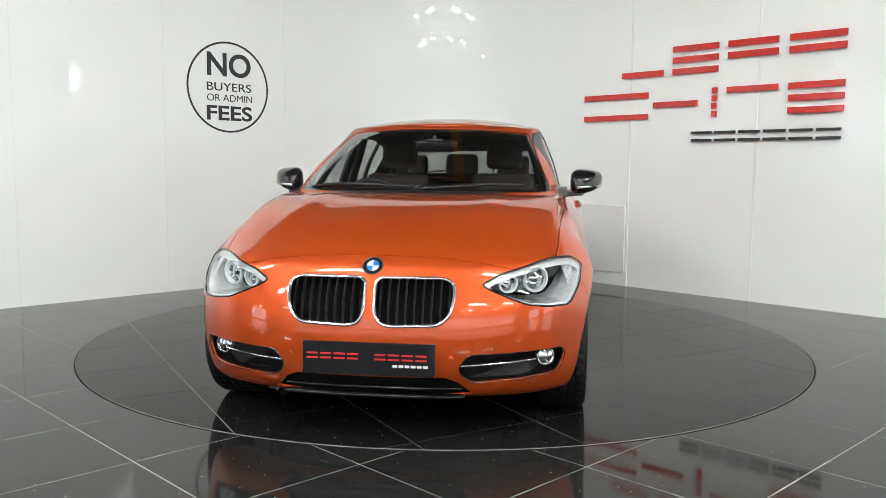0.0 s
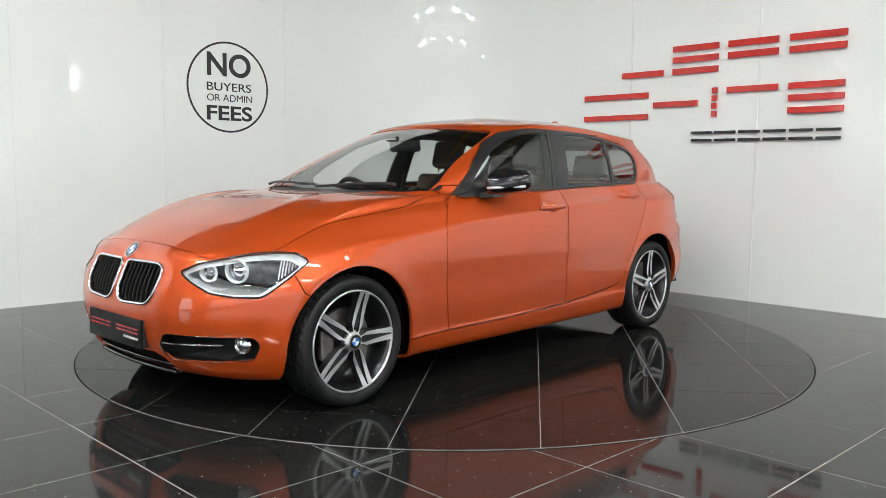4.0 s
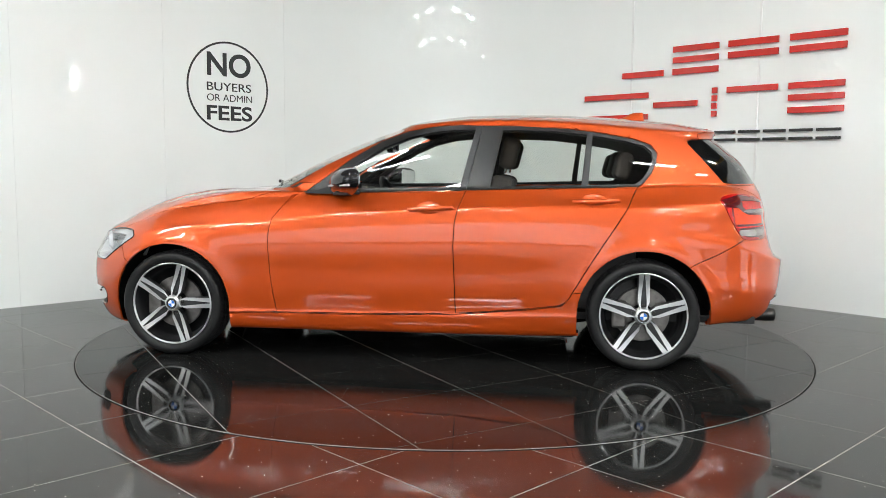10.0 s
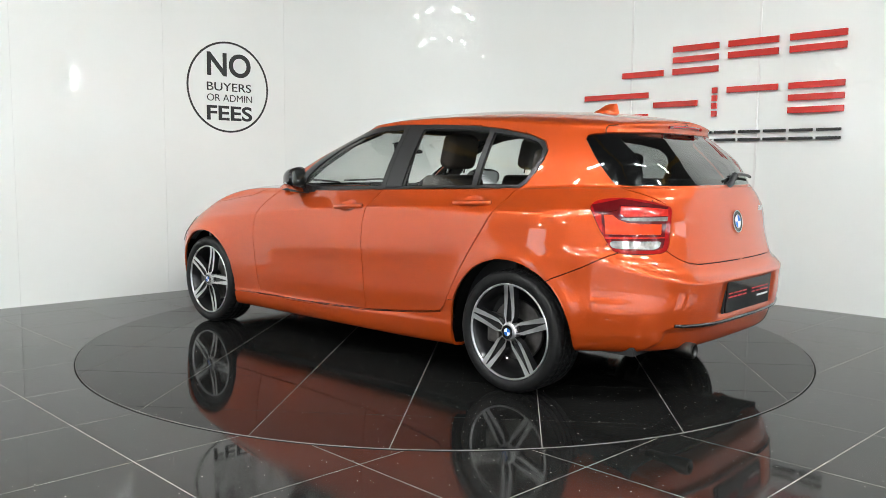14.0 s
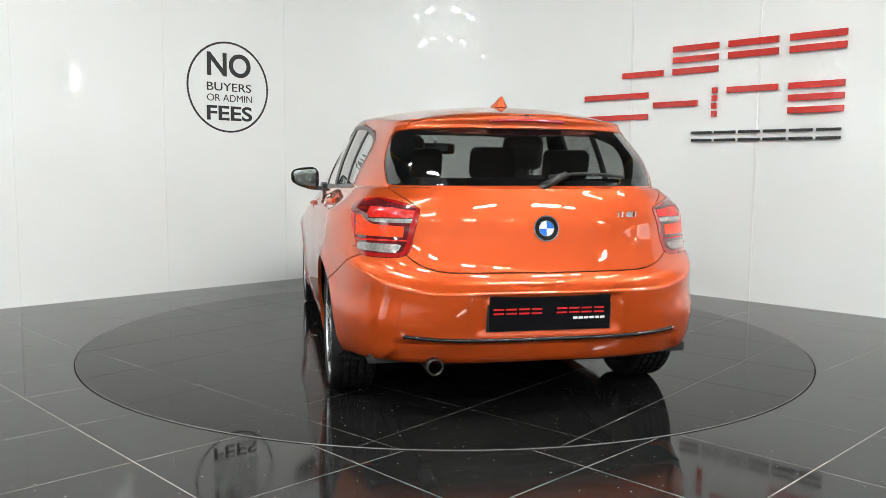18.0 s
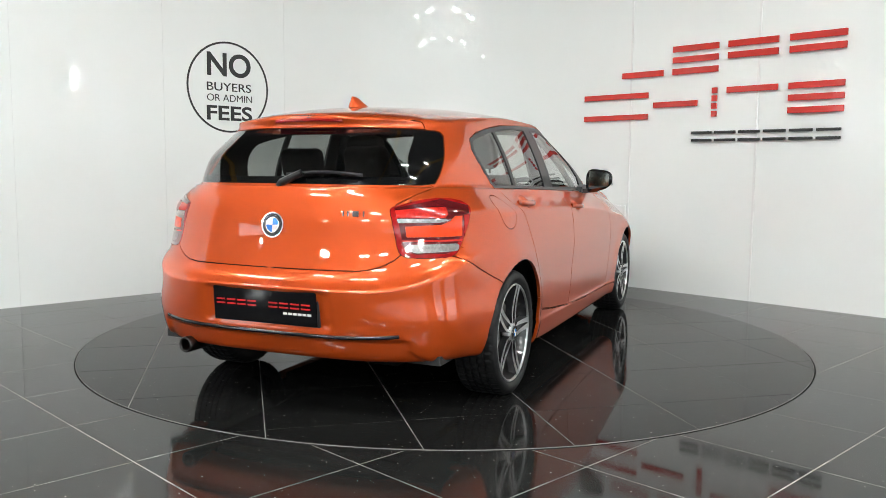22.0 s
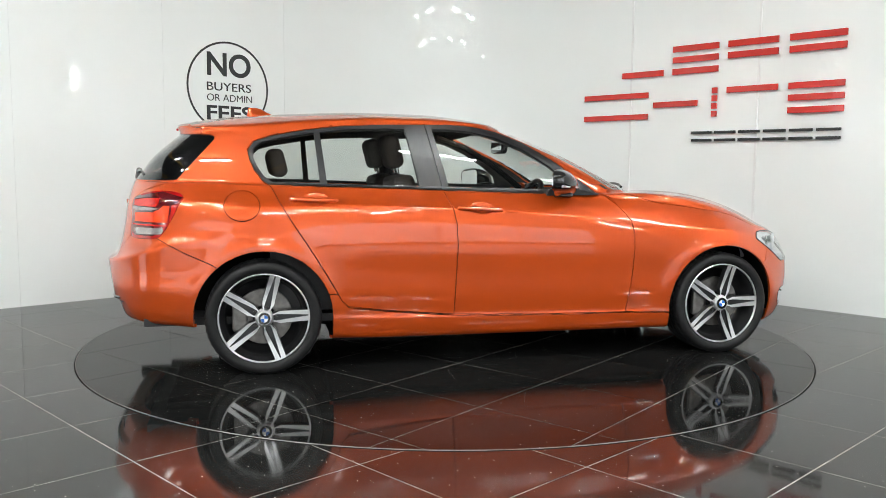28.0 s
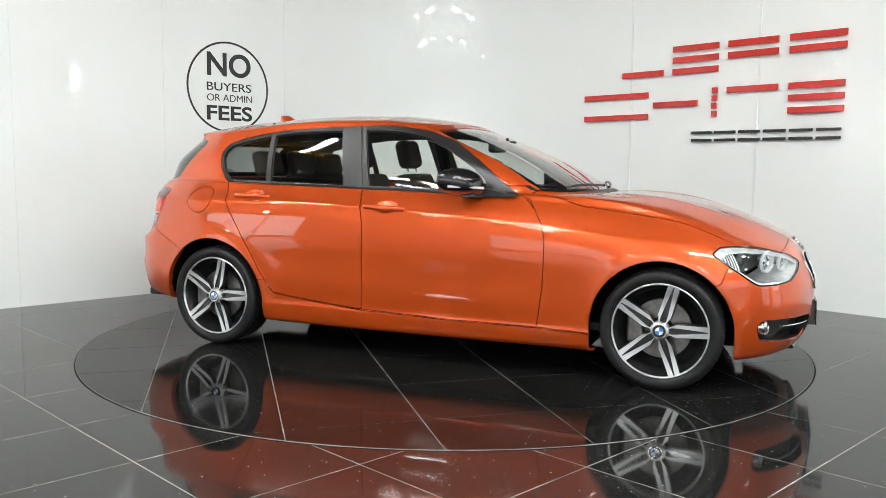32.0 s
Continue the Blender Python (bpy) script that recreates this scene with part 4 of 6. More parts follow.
def carved_shell():
    bm = half_shell()
    keep_skin(bm)
    lay = bm.faces.layers.int.new("mark")

    def cut(view, pts, tag, where, over=None):
        carve(bm, lay, view, pts, tag, where, over)

    side = lambda c: c.y > 0.45
    low = lambda c: c.y > 0.45 and c.z < 0.995
    # bumpers, wings and sills first, then what is set into them
    cut("side", [(1.70, 0.10), (1.70, 0.50), (1.785, 0.56), (1.835, 0.70), (1.84, 0.80), (2.5, 0.80), (2.5, 0.10)], F_BUMPER, lambda c: c.x > 1.5)
    for f in bm.faces:
        c = f.calc_center_median()
        if c.x > 1.84 and c.z < 0.80:
            f[lay] = F_BUMPER
    cut("side", [(0.66, 0.985), (0.80, 0.94), (0.845, 0.880), (0.893, 0.810), (0.912, 0.650), (0.905, 0.500), (0.890, 0.380), (0.872, 0.274), (1.3, 0.262), (1.70, 0.262), (1.70, 0.50), (1.785, 0.56), (1.835, 0.70), (1.84, 0.80), (1.9, 0.95), (0.66, 1.02)], FENDER, lambda c: c.x > 0.6 and c.y > 0.3 and c.z < 1.0)
    cut("side", [(1.3, 0.10), (1.3, 0.258), (0.872, 0.270), (0.4, 0.271), (-0.163, 0.289), (-0.55, 0.324), (-0.740, 0.350), (-0.770, 0.378), (-0.800, 0.428), (-0.9, 0.428), (-0.9, 0.10)], SKIRT, lambda c: c.y > 0.5 and c.z < 0.48)
    bump = [(-1.30, 0.10), (-1.30, 0.50), (-1.44, 0.592), (-1.49, 0.614), (-1.59, 0.658), (-1.68, 0.706), (-1.74, 0.735), (-2.2, 0.735), (-2.2, 0.10)]
    cut("side", bump, R_BUMPER, lambda c: c.x < -1.2)
    for f in bm.faces:
        c = f.calc_center_median()
        if c.x < -1.82 and c.z < 0.73:
            f[lay] = R_BUMPER
    gate = [(-0.1, 0.663), (0.42, 0.666), (0.480, 0.674), (0.530, 0.692), (0.568, 0.715), (0.590, 0.738), (0.568, 0.82), (0.545, 0.90), (0.550, 0.945), (0.640, 1.010), (0.610, 1.04), (0.550, 1.20), (0.520, 1.268), (0.57, 1.300), (0.35, 1.336), (-0.1, 1.342)]
    cut("front_back", gate, GATE, lambda c: c.x < -1.5)
    cut("top", BONNET, HOOD, lambda c: c.x > 0.75 and c.z > 0.66)
    cut("side", FRONT_DOOR, F_DOOR, side)
    cut("side", REAR_DOOR, R_DOOR, side)
    cut("side", DAYLIGHT, TRIMS, lambda c: c.y > 0.45 and c.z > 0.93)
    glassy = lambda c: c.y > 0.45 and c.z > 0.95
    cut("side", FRONT_GLASS, F_GLASS, glassy)
    cut("side", REAR_GLASS, R_GLASS, glassy)
    cut("side", QUARTER_GLASS, Q_GLASS, glassy)
    cut("front", WINDSCREEN, SCREEN, lambda c: c.x > 0.0 and c.z > 0.95)
    for f in bm.faces:
        c = f.calc_center_median()
        if f[lay] in (BODY, FENDER) and 0.70 < c.x < 1.13 and 0.90 < c.z < 1.0 and c.y < 0.71 and not in_outline(c.x, c.y, BONNET):
            f[lay] = COWL
        if f[lay] == TRIMS and (c.x > -0.10 or in_outline(c.x, c.z, FRONT_DOOR)):
            f[lay] = FRONT_TRIM
    for x, z in ((-0.002, 0.880), (-0.910, 0.929)):
        cut("side", [(x + 0.070 * math.cos(2 * math.pi * k / 24), z + 0.034 * math.sin(2 * math.pi * k / 24)) for k in range(24)], HOLE, lambda c: c.y > 0.6)
    cut("front_back", REAR_WINDOW, BACKLIGHT, lambda c: c.x < -1.45 and c.z > 0.99)
    cut("side", BACK_CORNER, BACKLIGHT, lambda c: c.x < -1.40 and c.y > 0.30 and c.z > 0.99)
    cut("corner", rounded(flat("corner", HEAD), 0.016, 2), HEADLAMP, lambda c: c.x > 1.5 and c.y > 0.3)
    cut("rear_corner", rounded(flat("rear_corner", TAIL), 0.035, 3), TAILLAMP, lambda c: c.x < -1.4 and c.y > 0.4)
    cut("corner", [(u - 0.002, v - 0.007) for u, v in rounded(shrink(flat("corner", HEAD), 0.90, 0.80), 0.016, 2)], HEADCORE, lambda c: c.x > 1.5 and c.y > 0.3, (HEADLAMP,))
    cut("rear_corner", rounded(shrink(flat("rear_corner", TAIL), 0.86, 0.88), 0.03, 3), TAILCORE, lambda c: c.x < -1.4 and c.y > 0.4, (TAILLAMP,))
    for tag, pts in TAIL_FIELDS:
        cut("rear_corner", [(-0.830 + 0.372 * a, 0.722 + 0.249 * b) for a, b in pts], tag, lambda c: c.x < -1.4 and c.y > 0.4, (TAILCORE, TAILLAMP))
    cut("front", KIDNEY, GRILLE, lambda c: c.x > 1.9)
    cut("front", INTAKE, FOGHOLE, lambda c: c.x > 1.7)
    cut("front", LOWER_GRILLE, LOWGRILLE, lambda c: c.x > 1.9)
    cut("side", FUEL, FLAP, lambda c: c.y > 0.5 and c.z < 1.0, (BODY,))
    for ax, r in ((FRONT_AXLE, ARCH_FRONT), (REAR_AXLE, ARCH_REAR)):
        cut("side", [(ax - r, 0.0)] + [(ax + r * math.cos(a), WHEEL_Z + r * math.sin(a)) for a in (math.pi * (1 - k / 30) for k in range(31))] + [(ax + r, 0.0)], HOLE, lambda c: c.y > 0.4)
    for f in list(bm.faces):
        c = f.calc_center_median()
        for ax, r in ((FRONT_AXLE, ARCH_FRONT), (REAR_AXLE, ARCH_REAR)):
            if c.z < 0.66 and abs(c.x - ax) < r and c.y > 0.4 and (c.z < WHEEL_Z or math.hypot(c.x - ax, c.z - WHEEL_Z) < r):
                f[lay] = HOLE
    bm.normal_update()
    return bm, lay


VIEWS["front_back"] = (Vector((0, 1, 0)), Vector((0, 0, 1)), Vector((-1, 0, 0)))


# ---- the car: its parts ----
def build_wheel(car, x, y, phase, side):
    """One alloy wheel; its outer face looks along +y before it is turned to its side of the car."""
    turn = pose(x, y, WHEEL_Z, 0, 0, 0 if side > 0 else 180)
    bm = bmesh.new()
    lathe(bm, [(0.2292, -0.013), (0.2305, -0.0048), (0.2370, -0.0036), (0.2398, -0.010), (0.2385, -0.02)], 96)
    bmesh.ops.recalc_face_normals(bm, faces=bm.faces)
    wheel = part("wheel", bm, ALLOY, car, "five twin-spoke alloy wheel with polished rim", True)
    wheel.matrix_basis = turn
    bm = bmesh.new()
    prof = [(0.236, -0.012), (0.243, -0.004), (0.262, 0.004), (0.282, 0.003), (0.295, -0.006), (0.303, -0.022)]
    for g in (0.050, 0.085, 0.120, 0.155):
        prof += [(0.3052, -(g - 0.008)), (0.298, -(g - 0.006)), (0.298, -(g + 0.002)), (0.3052, -(g + 0.004))]
    prof += [(0.303, -0.188), (0.295, -0.202), (0.262, -0.212), (0.225, -0.200)]
    rows = lathe(bm, prof, 144)
    # cross grooves in the shoulders and centre ribs
    for k, row in enumerate(rows):
        for v, (r, y) in zip(row, prof):
            if (r > 0.304 or (r > 0.294 and y < -0.015 and r < 0.3035)) and k % 3 == (0 if y > -0.11 else 1):
                v.co.x, v.co.z = v.co.x * (1 - 0.003 / r), v.co.z * (1 - 0.003 / r)
    bmesh.ops.recalc_face_normals(bm, faces=bm.faces)
    for f in bm.faces:
        c = f.calc_center_median()
        f.smooth = math.hypot(c.x, c.z) < 0.294
    part("tyre", bm, RUBBER, wheel, "black road tyre with tread grooves")
    # dark bowl behind the spokes
    bm = bmesh.new()
    lathe(bm, [(0.0, -0.125), (0.10, -0.125), (0.195, -0.13), (0.206, -0.07), (0.218, -0.030), (0.2294, -0.0125)], 64)
    part("barrel", bm, ALLOY_DARK, wheel, smooth=True)
    bm = bmesh.new()
    lathe(bm, [(0.06, -0.082), (0.148, -0.082), (0.150, -0.085), (0.150, -0.10), (0.06, -0.10)], 56)
    bmesh.ops.recalc_face_normals(bm, faces=bm.faces)
    part("brake_disc", bm, STEEL, wheel, "bare steel brake disc")
    bm = bmesh.new()
    box(bm, 0.085, 0.165, -0.082, -0.045, -0.075, 0.075, 0.012)
    part("brake_caliper", bm, STEEL, wheel, "dark grey brake caliper")
    # twin spokes: two machined bars round a long dark slot, wide at the hub and closing at the rim
    line = ((0.038, 0.0, 0.0175), (0.0465, 0.0122, 0.0205), (0.058, 0.0162, 0.0235), (0.080, 0.0158, 0.0320), (0.120, 0.0125, 0.0312), (0.170, 0.0080, 0.0300), (0.2305, 0.0026, 0.0292))
    for s in range(5):
        m = Matrix.Rotation(radians(-(phase + 72 * s)), 4, "Y")
        bm = bmesh.new()
        prism(bm, [(0.045, -0.018), (0.226, -0.026), (0.226, 0.026), (0.045, 0.018)], 0.024, 0.040, m @ pose(0, 0, 0, 90))
        bmesh.ops.recalc_face_normals(bm, faces=bm.faces)
        part("spoke", bm, ALLOY_DARK, wheel, "twin spoke with dark grey slot")
        for q in (-1, 1):
            bm = bmesh.new()
            dish = [-0.0045 - 0.010 * math.sin(math.pi * min(r / 0.23, 1)) for r, _, _ in line]
            edge_a = [bm.verts.new((r, y, q * a)) for (r, a, b), y in zip(line, dish)]
            edge_b = [bm.verts.new((r, y, q * b)) for (r, a, b), y in zip(line, dish)]
            deep_a = [bm.verts.new((r, -0.040, q * max(a - 0.001, 0))) for r, a, b in line]
            deep_b = [bm.verts.new((r, -0.046, q * (b + 0.004))) for r, a, b in line]
            for i in range(len(line) - 1):
                bm.faces.new((edge_a[i], edge_a[i + 1], edge_b[i + 1], edge_b[i]))
                bm.faces.new((edge_a[i], edge_a[i + 1], deep_a[i + 1], deep_a[i])).material_index = 1
                bm.faces.new((edge_b[i], edge_b[i + 1], deep_b[i + 1], deep_b[i])).material_index = 1
            bmesh.ops.recalc_face_normals(bm, faces=bm.faces)
            bmesh.ops.transform(bm, matrix=m, verts=bm.verts)
            part("spoke_bar", bm, (ALLOY, ALLOY_DARK), wheel, "machined bright spoke face with dark flanks")
    bm = bmesh.new()
    lathe(bm, [(0.0, -0.007), (0.037, -0.007), (0.0445, -0.010), (0.049, -0.022), (0.049, -0.05)], 40)
    bmesh.ops.recalc_face_normals(bm, faces=bm.faces)
    part("hub", bm, ALLOY, wheel, smooth=True)
    for s in range(5):
        bm = bmesh.new()
        a = radians(phase + 72 * s)
        lathe(bm, [(0.0, -0.014), (0.0085, -0.014), (0.0095, -0.03)], 12, m=Matrix.Translation((0.059 * math.cos(a), 0, 0.059 * math.sin(a))))
        part("wheel_bolt", bm, PIPE, wheel)
    badge(wheel, pose(0, -0.0015, 0, 0, 0, 180), 0.032)
    return wheel


def badge(parent, m, r):
    """A round badge facing -y: dark ring, blue and white quarters."""
    bm = bmesh.new()
    lathe(bm, [(0.0, -0.001), (r, -0.001), (r * 1.02, 0.001), (r, 0.004)], 40)
    bmesh.ops.recalc_face_normals(bm, faces=bm.faces)
    bmesh.ops.transform(bm, matrix=m, verts=bm.verts)
    ring = part("badge", bm, GLOSS_BLACK, parent, "round badge with blue and white quarters")
    bm = bmesh.new()
    lathe(bm, [(r * 0.96, -0.003), (r * 1.06, -0.003), (r * 1.06, 0.003), (r * 0.96, 0.003)], 40, True)
    lathe(bm, [(r * 0.60, -0.0035), (r * 0.65, -0.0035), (r * 0.65, 0.001), (r * 0.60, 0.001)], 40, True)
    bmesh.ops.recalc_face_normals(bm, faces=bm.faces)
    bmesh.ops.transform(bm, matrix=m, verts=bm.verts)
    sub = parent if parent.parent and parent.parent.parent is None and parent.name.startswith("wheel") else ring
    part("badge_rim", bm, CHROME, sub)
    for k in range(4):
        bm = bmesh.new()
        pts = [(0, 0)] + [(r * 0.60 * math.cos(a), r * 0.60 * math.sin(a)) for a in (math.pi / 2 * (k + j / 8) for j in range(9))]
        prism(bm, pts, 0.0, 0.0028, m @ pose(0, 0, 0, 90))
        bmesh.ops.recalc_face_normals(bm, faces=bm.faces)
        part("badge_quarter", bm, BADGE_WHITE if k % 2 else BADGE_BLUE, sub)


def plate(car, name, m, w, h):
    """A dealer's dark plate with a red line and a short white line, facing -y."""
    bm = bmesh.new()
    prism(bm, rounded([(-w / 2, -h / 2), (w / 2, -h / 2), (w / 2, h / 2), (-w / 2, h / 2)], 0.006, 3), -0.004, 0.004, m @ pose(0, 0, 0, 90))
    bmesh.ops.recalc_face_normals(bm, faces=bm.faces)
    ob = part(name, bm, PLATE, car, "glossy black plate with red and white bars")
    for k in range(9):
        x0 = -w * 0.47 + k * w * 0.104
        for z in ((-0.004, 0.014) if k != 4 else ()):
            bm = bmesh.new()
            box(bm, x0, x0 + w * 0.086, -0.0052, -0.0042, z, z + 0.007, 0, m)
            part("red_bar", bm, PLATE_RED, ob)
    for k in range(6):
        bm = bmesh.new()
        x0 = w * 0.19 + k * w * 0.046
        box(bm, x0, x0 + w * 0.036, -0.0052, -0.0042, -0.030, -0.020, 0, m)
        part("white_bar", bm, PLATE_WHITE, ob)
    return ob


def soft_box(bm, cx, cy, cz, sx, sy, sz, m=None, r=0.3):
    """A cushion: a box with well rounded edges."""
    vs = box(bm, cx - sx / 2, cx + sx / 2, cy - sy / 2, cy + sy / 2, cz - sz / 2, cz + sz / 2)
    es = list({e for v in vs for e in v.link_edges})
    out = bmesh.ops.bevel(bm, geom=es, offset=min(sx, sy, sz) * r, segments=4, affect="EDGES", profile=0.5)
    if m:
        bmesh.ops.transform(bm, matrix=m, verts=list({v for f in out["faces"] for v in f.verts}))


def build_seat(car, x, y):
    bm = bmesh.new()
    soft_box(bm, x, y, 0.50, 0.52, 0.50, 0.17)
    seat = part("front_seat", bm, SEAT, car, "dark cloth front seat", True)
    tilt = pose(x - 0.22, y, 0.55, 0, -14, 0)
    bm = bmesh.new()
    soft_box(bm, 0, 0, 0.25, 0.13, 0.44, 0.54, tilt)
    soft_box(bm, 0.05, 0.19, 0.20, 0.15, 0.09, 0.42, tilt)
    soft_box(bm, 0.05, -0.19, 0.20, 0.15, 0.09, 0.42, tilt)
    part("backrest", bm, SEAT, seat, smooth=True)
    bm = bmesh.new()
    soft_box(bm, 0.0, 0, 0.665, 0.10, 0.25, 0.20, tilt, 0.42)
    part("headrest", bm, SEAT, seat, smooth=True)
    bm = bmesh.new()
    for q in (-0.07, 0.07):
        a, b = tilt @ Vector((0, q, 0.54)), tilt @ Vector((0, q, 0.66))
        tube(bm, [a, b], 0.006)
    part("headrest_post", bm, CHROME, seat)


def build_interior(car):
    bm = bmesh.new()
    box(bm, -1.80, 1.30, -0.74, 0.74, 0.26, 0.30)
    part("cabin_floor", bm, DASH, car)
    for y in (-0.37, 0.37):
        build_seat(car, -0.05, y)
    bm = bmesh.new()
    soft_box(bm, -0.78, 0, 0.50, 0.50, 1.22, 0.18)
    bench = part("rear_bench", bm, SEAT, car, "dark cloth rear bench", True)
    tilt = pose(-0.95, 0, 0.54, 0, -14, 0)
    bm = bmesh.new()
    soft_box(bm, 0, 0, 0.21, 0.14, 1.24, 0.48, tilt, 0.25)
    part("backrest", bm, SEAT, bench, smooth=True)
    for y, h in ((-0.40, 0.16), (0.0, 0.17), (0.40, 0.16)):
        bm = bmesh.new()
        soft_box(bm, 0, y, 0.46 + h / 2 + 0.06, 0.09, 0.25, h, tilt, 0.4)
        part("headrest", bm, SEAT, bench, smooth=True)
    bm = bmesh.new()
    prism(bm, [(1.02, 0.30), (1.02, 0.93), (0.86, 0.955), (0.66, 0.935), (0.54, 0.88), (0.52, 0.74), (0.62, 0.55), (0.66, 0.30)], -0.70, 0.70, pose(0, 0, 0, 90))
    bmesh.ops.recalc_face_normals(bm, faces=bm.faces)
    dash = part("dashboard", bm, DASH, car, "black soft plastic dashboard")
    bm = bmesh.new()
    soft_box(bm, 0.66, -0.37, 0.95, 0.22, 0.36, 0.07)
    part("instrument_hood", bm, DASH, dash, smooth=True)
    bm = bmesh.new()
    soft_box(bm, 0.60, 0.02, 0.955, 0.03, 0.24, 0.10)
    part("centre_screen", bm, GLOSS_BLACK, dash)
    wheel_m = pose(0.42, -0.37, 0.86, 0, 0, 0) @ Matrix.Rotation(radians(-65), 4, "Y")
    bm = bmesh.new()
    tube(bm, [wheel_m @ Vector((0.185 * math.cos(a), 0.185 * math.sin(a), 0)) for a in (2 * math.pi * k / 36 for k in range(36))], 0.016, 8, True)
    steer = part("steering_wheel", bm, DASH, car, "black three-spoke steering wheel", True)
    bm = bmesh.new()
    soft_box(bm, 0, 0, -0.02, 0.15, 0.17, 0.06, wheel_m)
    for a in (90, -90, 180):
        r = pose(0, 0, 0, 0, 0, a)
        box(bm, 0.05, 0.18, -0.022, 0.022, -0.018, 0.004, 0.004, wheel_m @ r)
    part("spokes", bm, DASH, steer)
    bm = bmesh.new()
    soft_box(bm, 0.0, 0, 0, 0.045, 0.25, 0.075, pose(0.36, 0.0, 1.236, 0, 12, 0), 0.4)
    mir = part("interior_mirror", bm, GLOSS_BLACK, car, "black rear-view mirror behind the windscreen", True)
    bm = bmesh.new()
    tube(bm, [(0.37, 0, 1.25), (0.43, 0, 1.285)], 0.012)
    box(bm, 0.40, 0.47, -0.05, 0.05, 1.262, 1.272, 0.004, pose(0, 0, 0))
    part("mirror_foot", bm, DASH, mir)
    bm = bmesh.new()
    box(bm, 0.334, 0.336, -0.11, 0.11, 1.215, 1.272)
    part("mirror_glass", bm, CHROME, mir)
    bm = bmesh.new()
    box(bm, -1.80, -1.22, -0.60, 0.60, 0.945, 0.965, 0.006)
    part("parcel_shelf", bm, DASH, car, "black parcel shelf")
    for s in (-1, 1):
        bm = bmesh.new()
        box(bm, -1.15, 0.85, s * 0.72, s * 0.75, 0.32, 0.955, 0.01)
        part("door_lining", bm, DASH, car, "black inner door lining")
        bm = bmesh.new()
        tube(bm, [(-0.24, s * 0.69, 0.95), (-0.29, s * 0.60, 1.30)], 0.045, 8, flat=0.6)
        part("pillar_lining", bm, LINER, car)
        bm = bmesh.new()
        tube(bm, [(0.73, s * 0.66, 0.955), (0.50, s * 0.612, 1.125), (0.27, s * 0.570, 1.250), (0.05, s * 0.545, 1.318)], 0.022, 8, flat=0.8)
        part("pillar_lining", bm, LINER, car)
        bm = bmesh.new()
        tube(bm, [(-0.225, s * 0.67, 0.80), (-0.255, s * 0.62, 1.22)], 0.016, 6, flat=0.3)
        part("seat_belt", bm, DASH, car, "black seat belt")


def build_mirror(car, side):
    s = side
    m = pose(0.475, s * 0.905, 1.030) @ Matrix.Diagonal((1, s, 1, 1))
    bm = bmesh.new()
    rows = []
    sy, sz, n = 0.096, 0.070, 3.4
    # the cap: a rounded forward face drawn out from the flat back
    for i in range(11):
        v = i / 10
        ring = []
        for k in range(24):
            a = 2 * math.pi * k / 24
            r = max(1 - v**2.3, 0) ** 0.5
            ca, sa = math.cos(a), math.sin(a)
            e = (abs(ca) ** n + abs(sa) ** n) ** (-1 / n)
            yy, zz = sy * ca * e * r, sz * sa * e * r * (1 - 0.27 * ca * e)
            lift = 0.010 * (yy / sy) - 0.022 * v * v
            ring.append(bm.verts.new((-0.070 + 0.150 * v - 0.046 * (yy / sy), yy - 0.025 * v * v, zz + lift)))
        rows.append(ring)
    for a, b in zip(rows, rows[1:]):
        for k in range(24):
            bm.faces.new((a[k], a[(k + 1) % 24], b[(k + 1) % 24], b[k]))
    bm.faces.new(rows[0][::-1])
    bmesh.ops.remove_doubles(bm, verts=bm.verts, dist=0.0005)
    bmesh.ops.transform(bm, matrix=m, verts=bm.verts)
    bmesh.ops.recalc_face_normals(bm, faces=bm.faces)
    ob = part("door_mirror", bm, GLOSS_BLACK, car, "gloss black door mirror", True)
    bm = bmesh.new()
    back = m @ pose(-0.0735, 0, 0, 0, 0, 27.6) @ Matrix.Rotation(radians(90), 4, "Y") @ Matrix.Rotation(radians(90), 4, "Z")
    prism(bm, rounded([(-0.084, -0.062), (0.084, -0.040), (0.088, 0.046), (-0.080, 0.062)], 0.02, 3), -0.002, 0.004, back)
    bmesh.ops.recalc_face_normals(bm, faces=bm.faces)
    part("mirror_glass", bm, CHROME, ob)
    bm = bmesh.new()
    strip = []
    for k in range(9):
        t = k / 8
        yy = -0.045 + 0.130 * t
        xx = 0.088 - 0.060 * t - 0.125 * max(t - 0.2, 0) ** 1.6
        strip.append(m @ Vector((xx, yy - 0.012 * (1 - t), -0.034 + 0.010 * t)))
    tube(bm, strip, 0.0075, 8, flat=1.2)
    part("indicator_strip", bm, LAMP_WHITE, ob, "silver indicator strip", True)
    bm = bmesh.new()
    prism(bm, rounded([(-0.03, -0.135), (0.085, -0.135), (0.050, -0.03), (-0.03, -0.02)], 0.02, 3), -0.084, -0.056, m @ pose(0, 0, 0.006, 5, 0, 0))
    bmesh.ops.recalc_face_normals(bm, faces=bm.faces)
    part("mirror_arm", bm, TRIM, ob)
    bm = bmesh.new()
    prism(bm, rounded([(0.40, 0.948), (0.735, 0.952), (0.60, 0.985), (0.50, 1.00), (0.42, 0.985)], 0.01, 3), 0.755, 0.790, Matrix.Diagonal((1, -s, 1, 1)) @ pose(0, 0, 0, 90))
    bmesh.ops.recalc_face_normals(bm, faces=bm.faces)
    part("mirror_foot", bm, TRIM, ob)


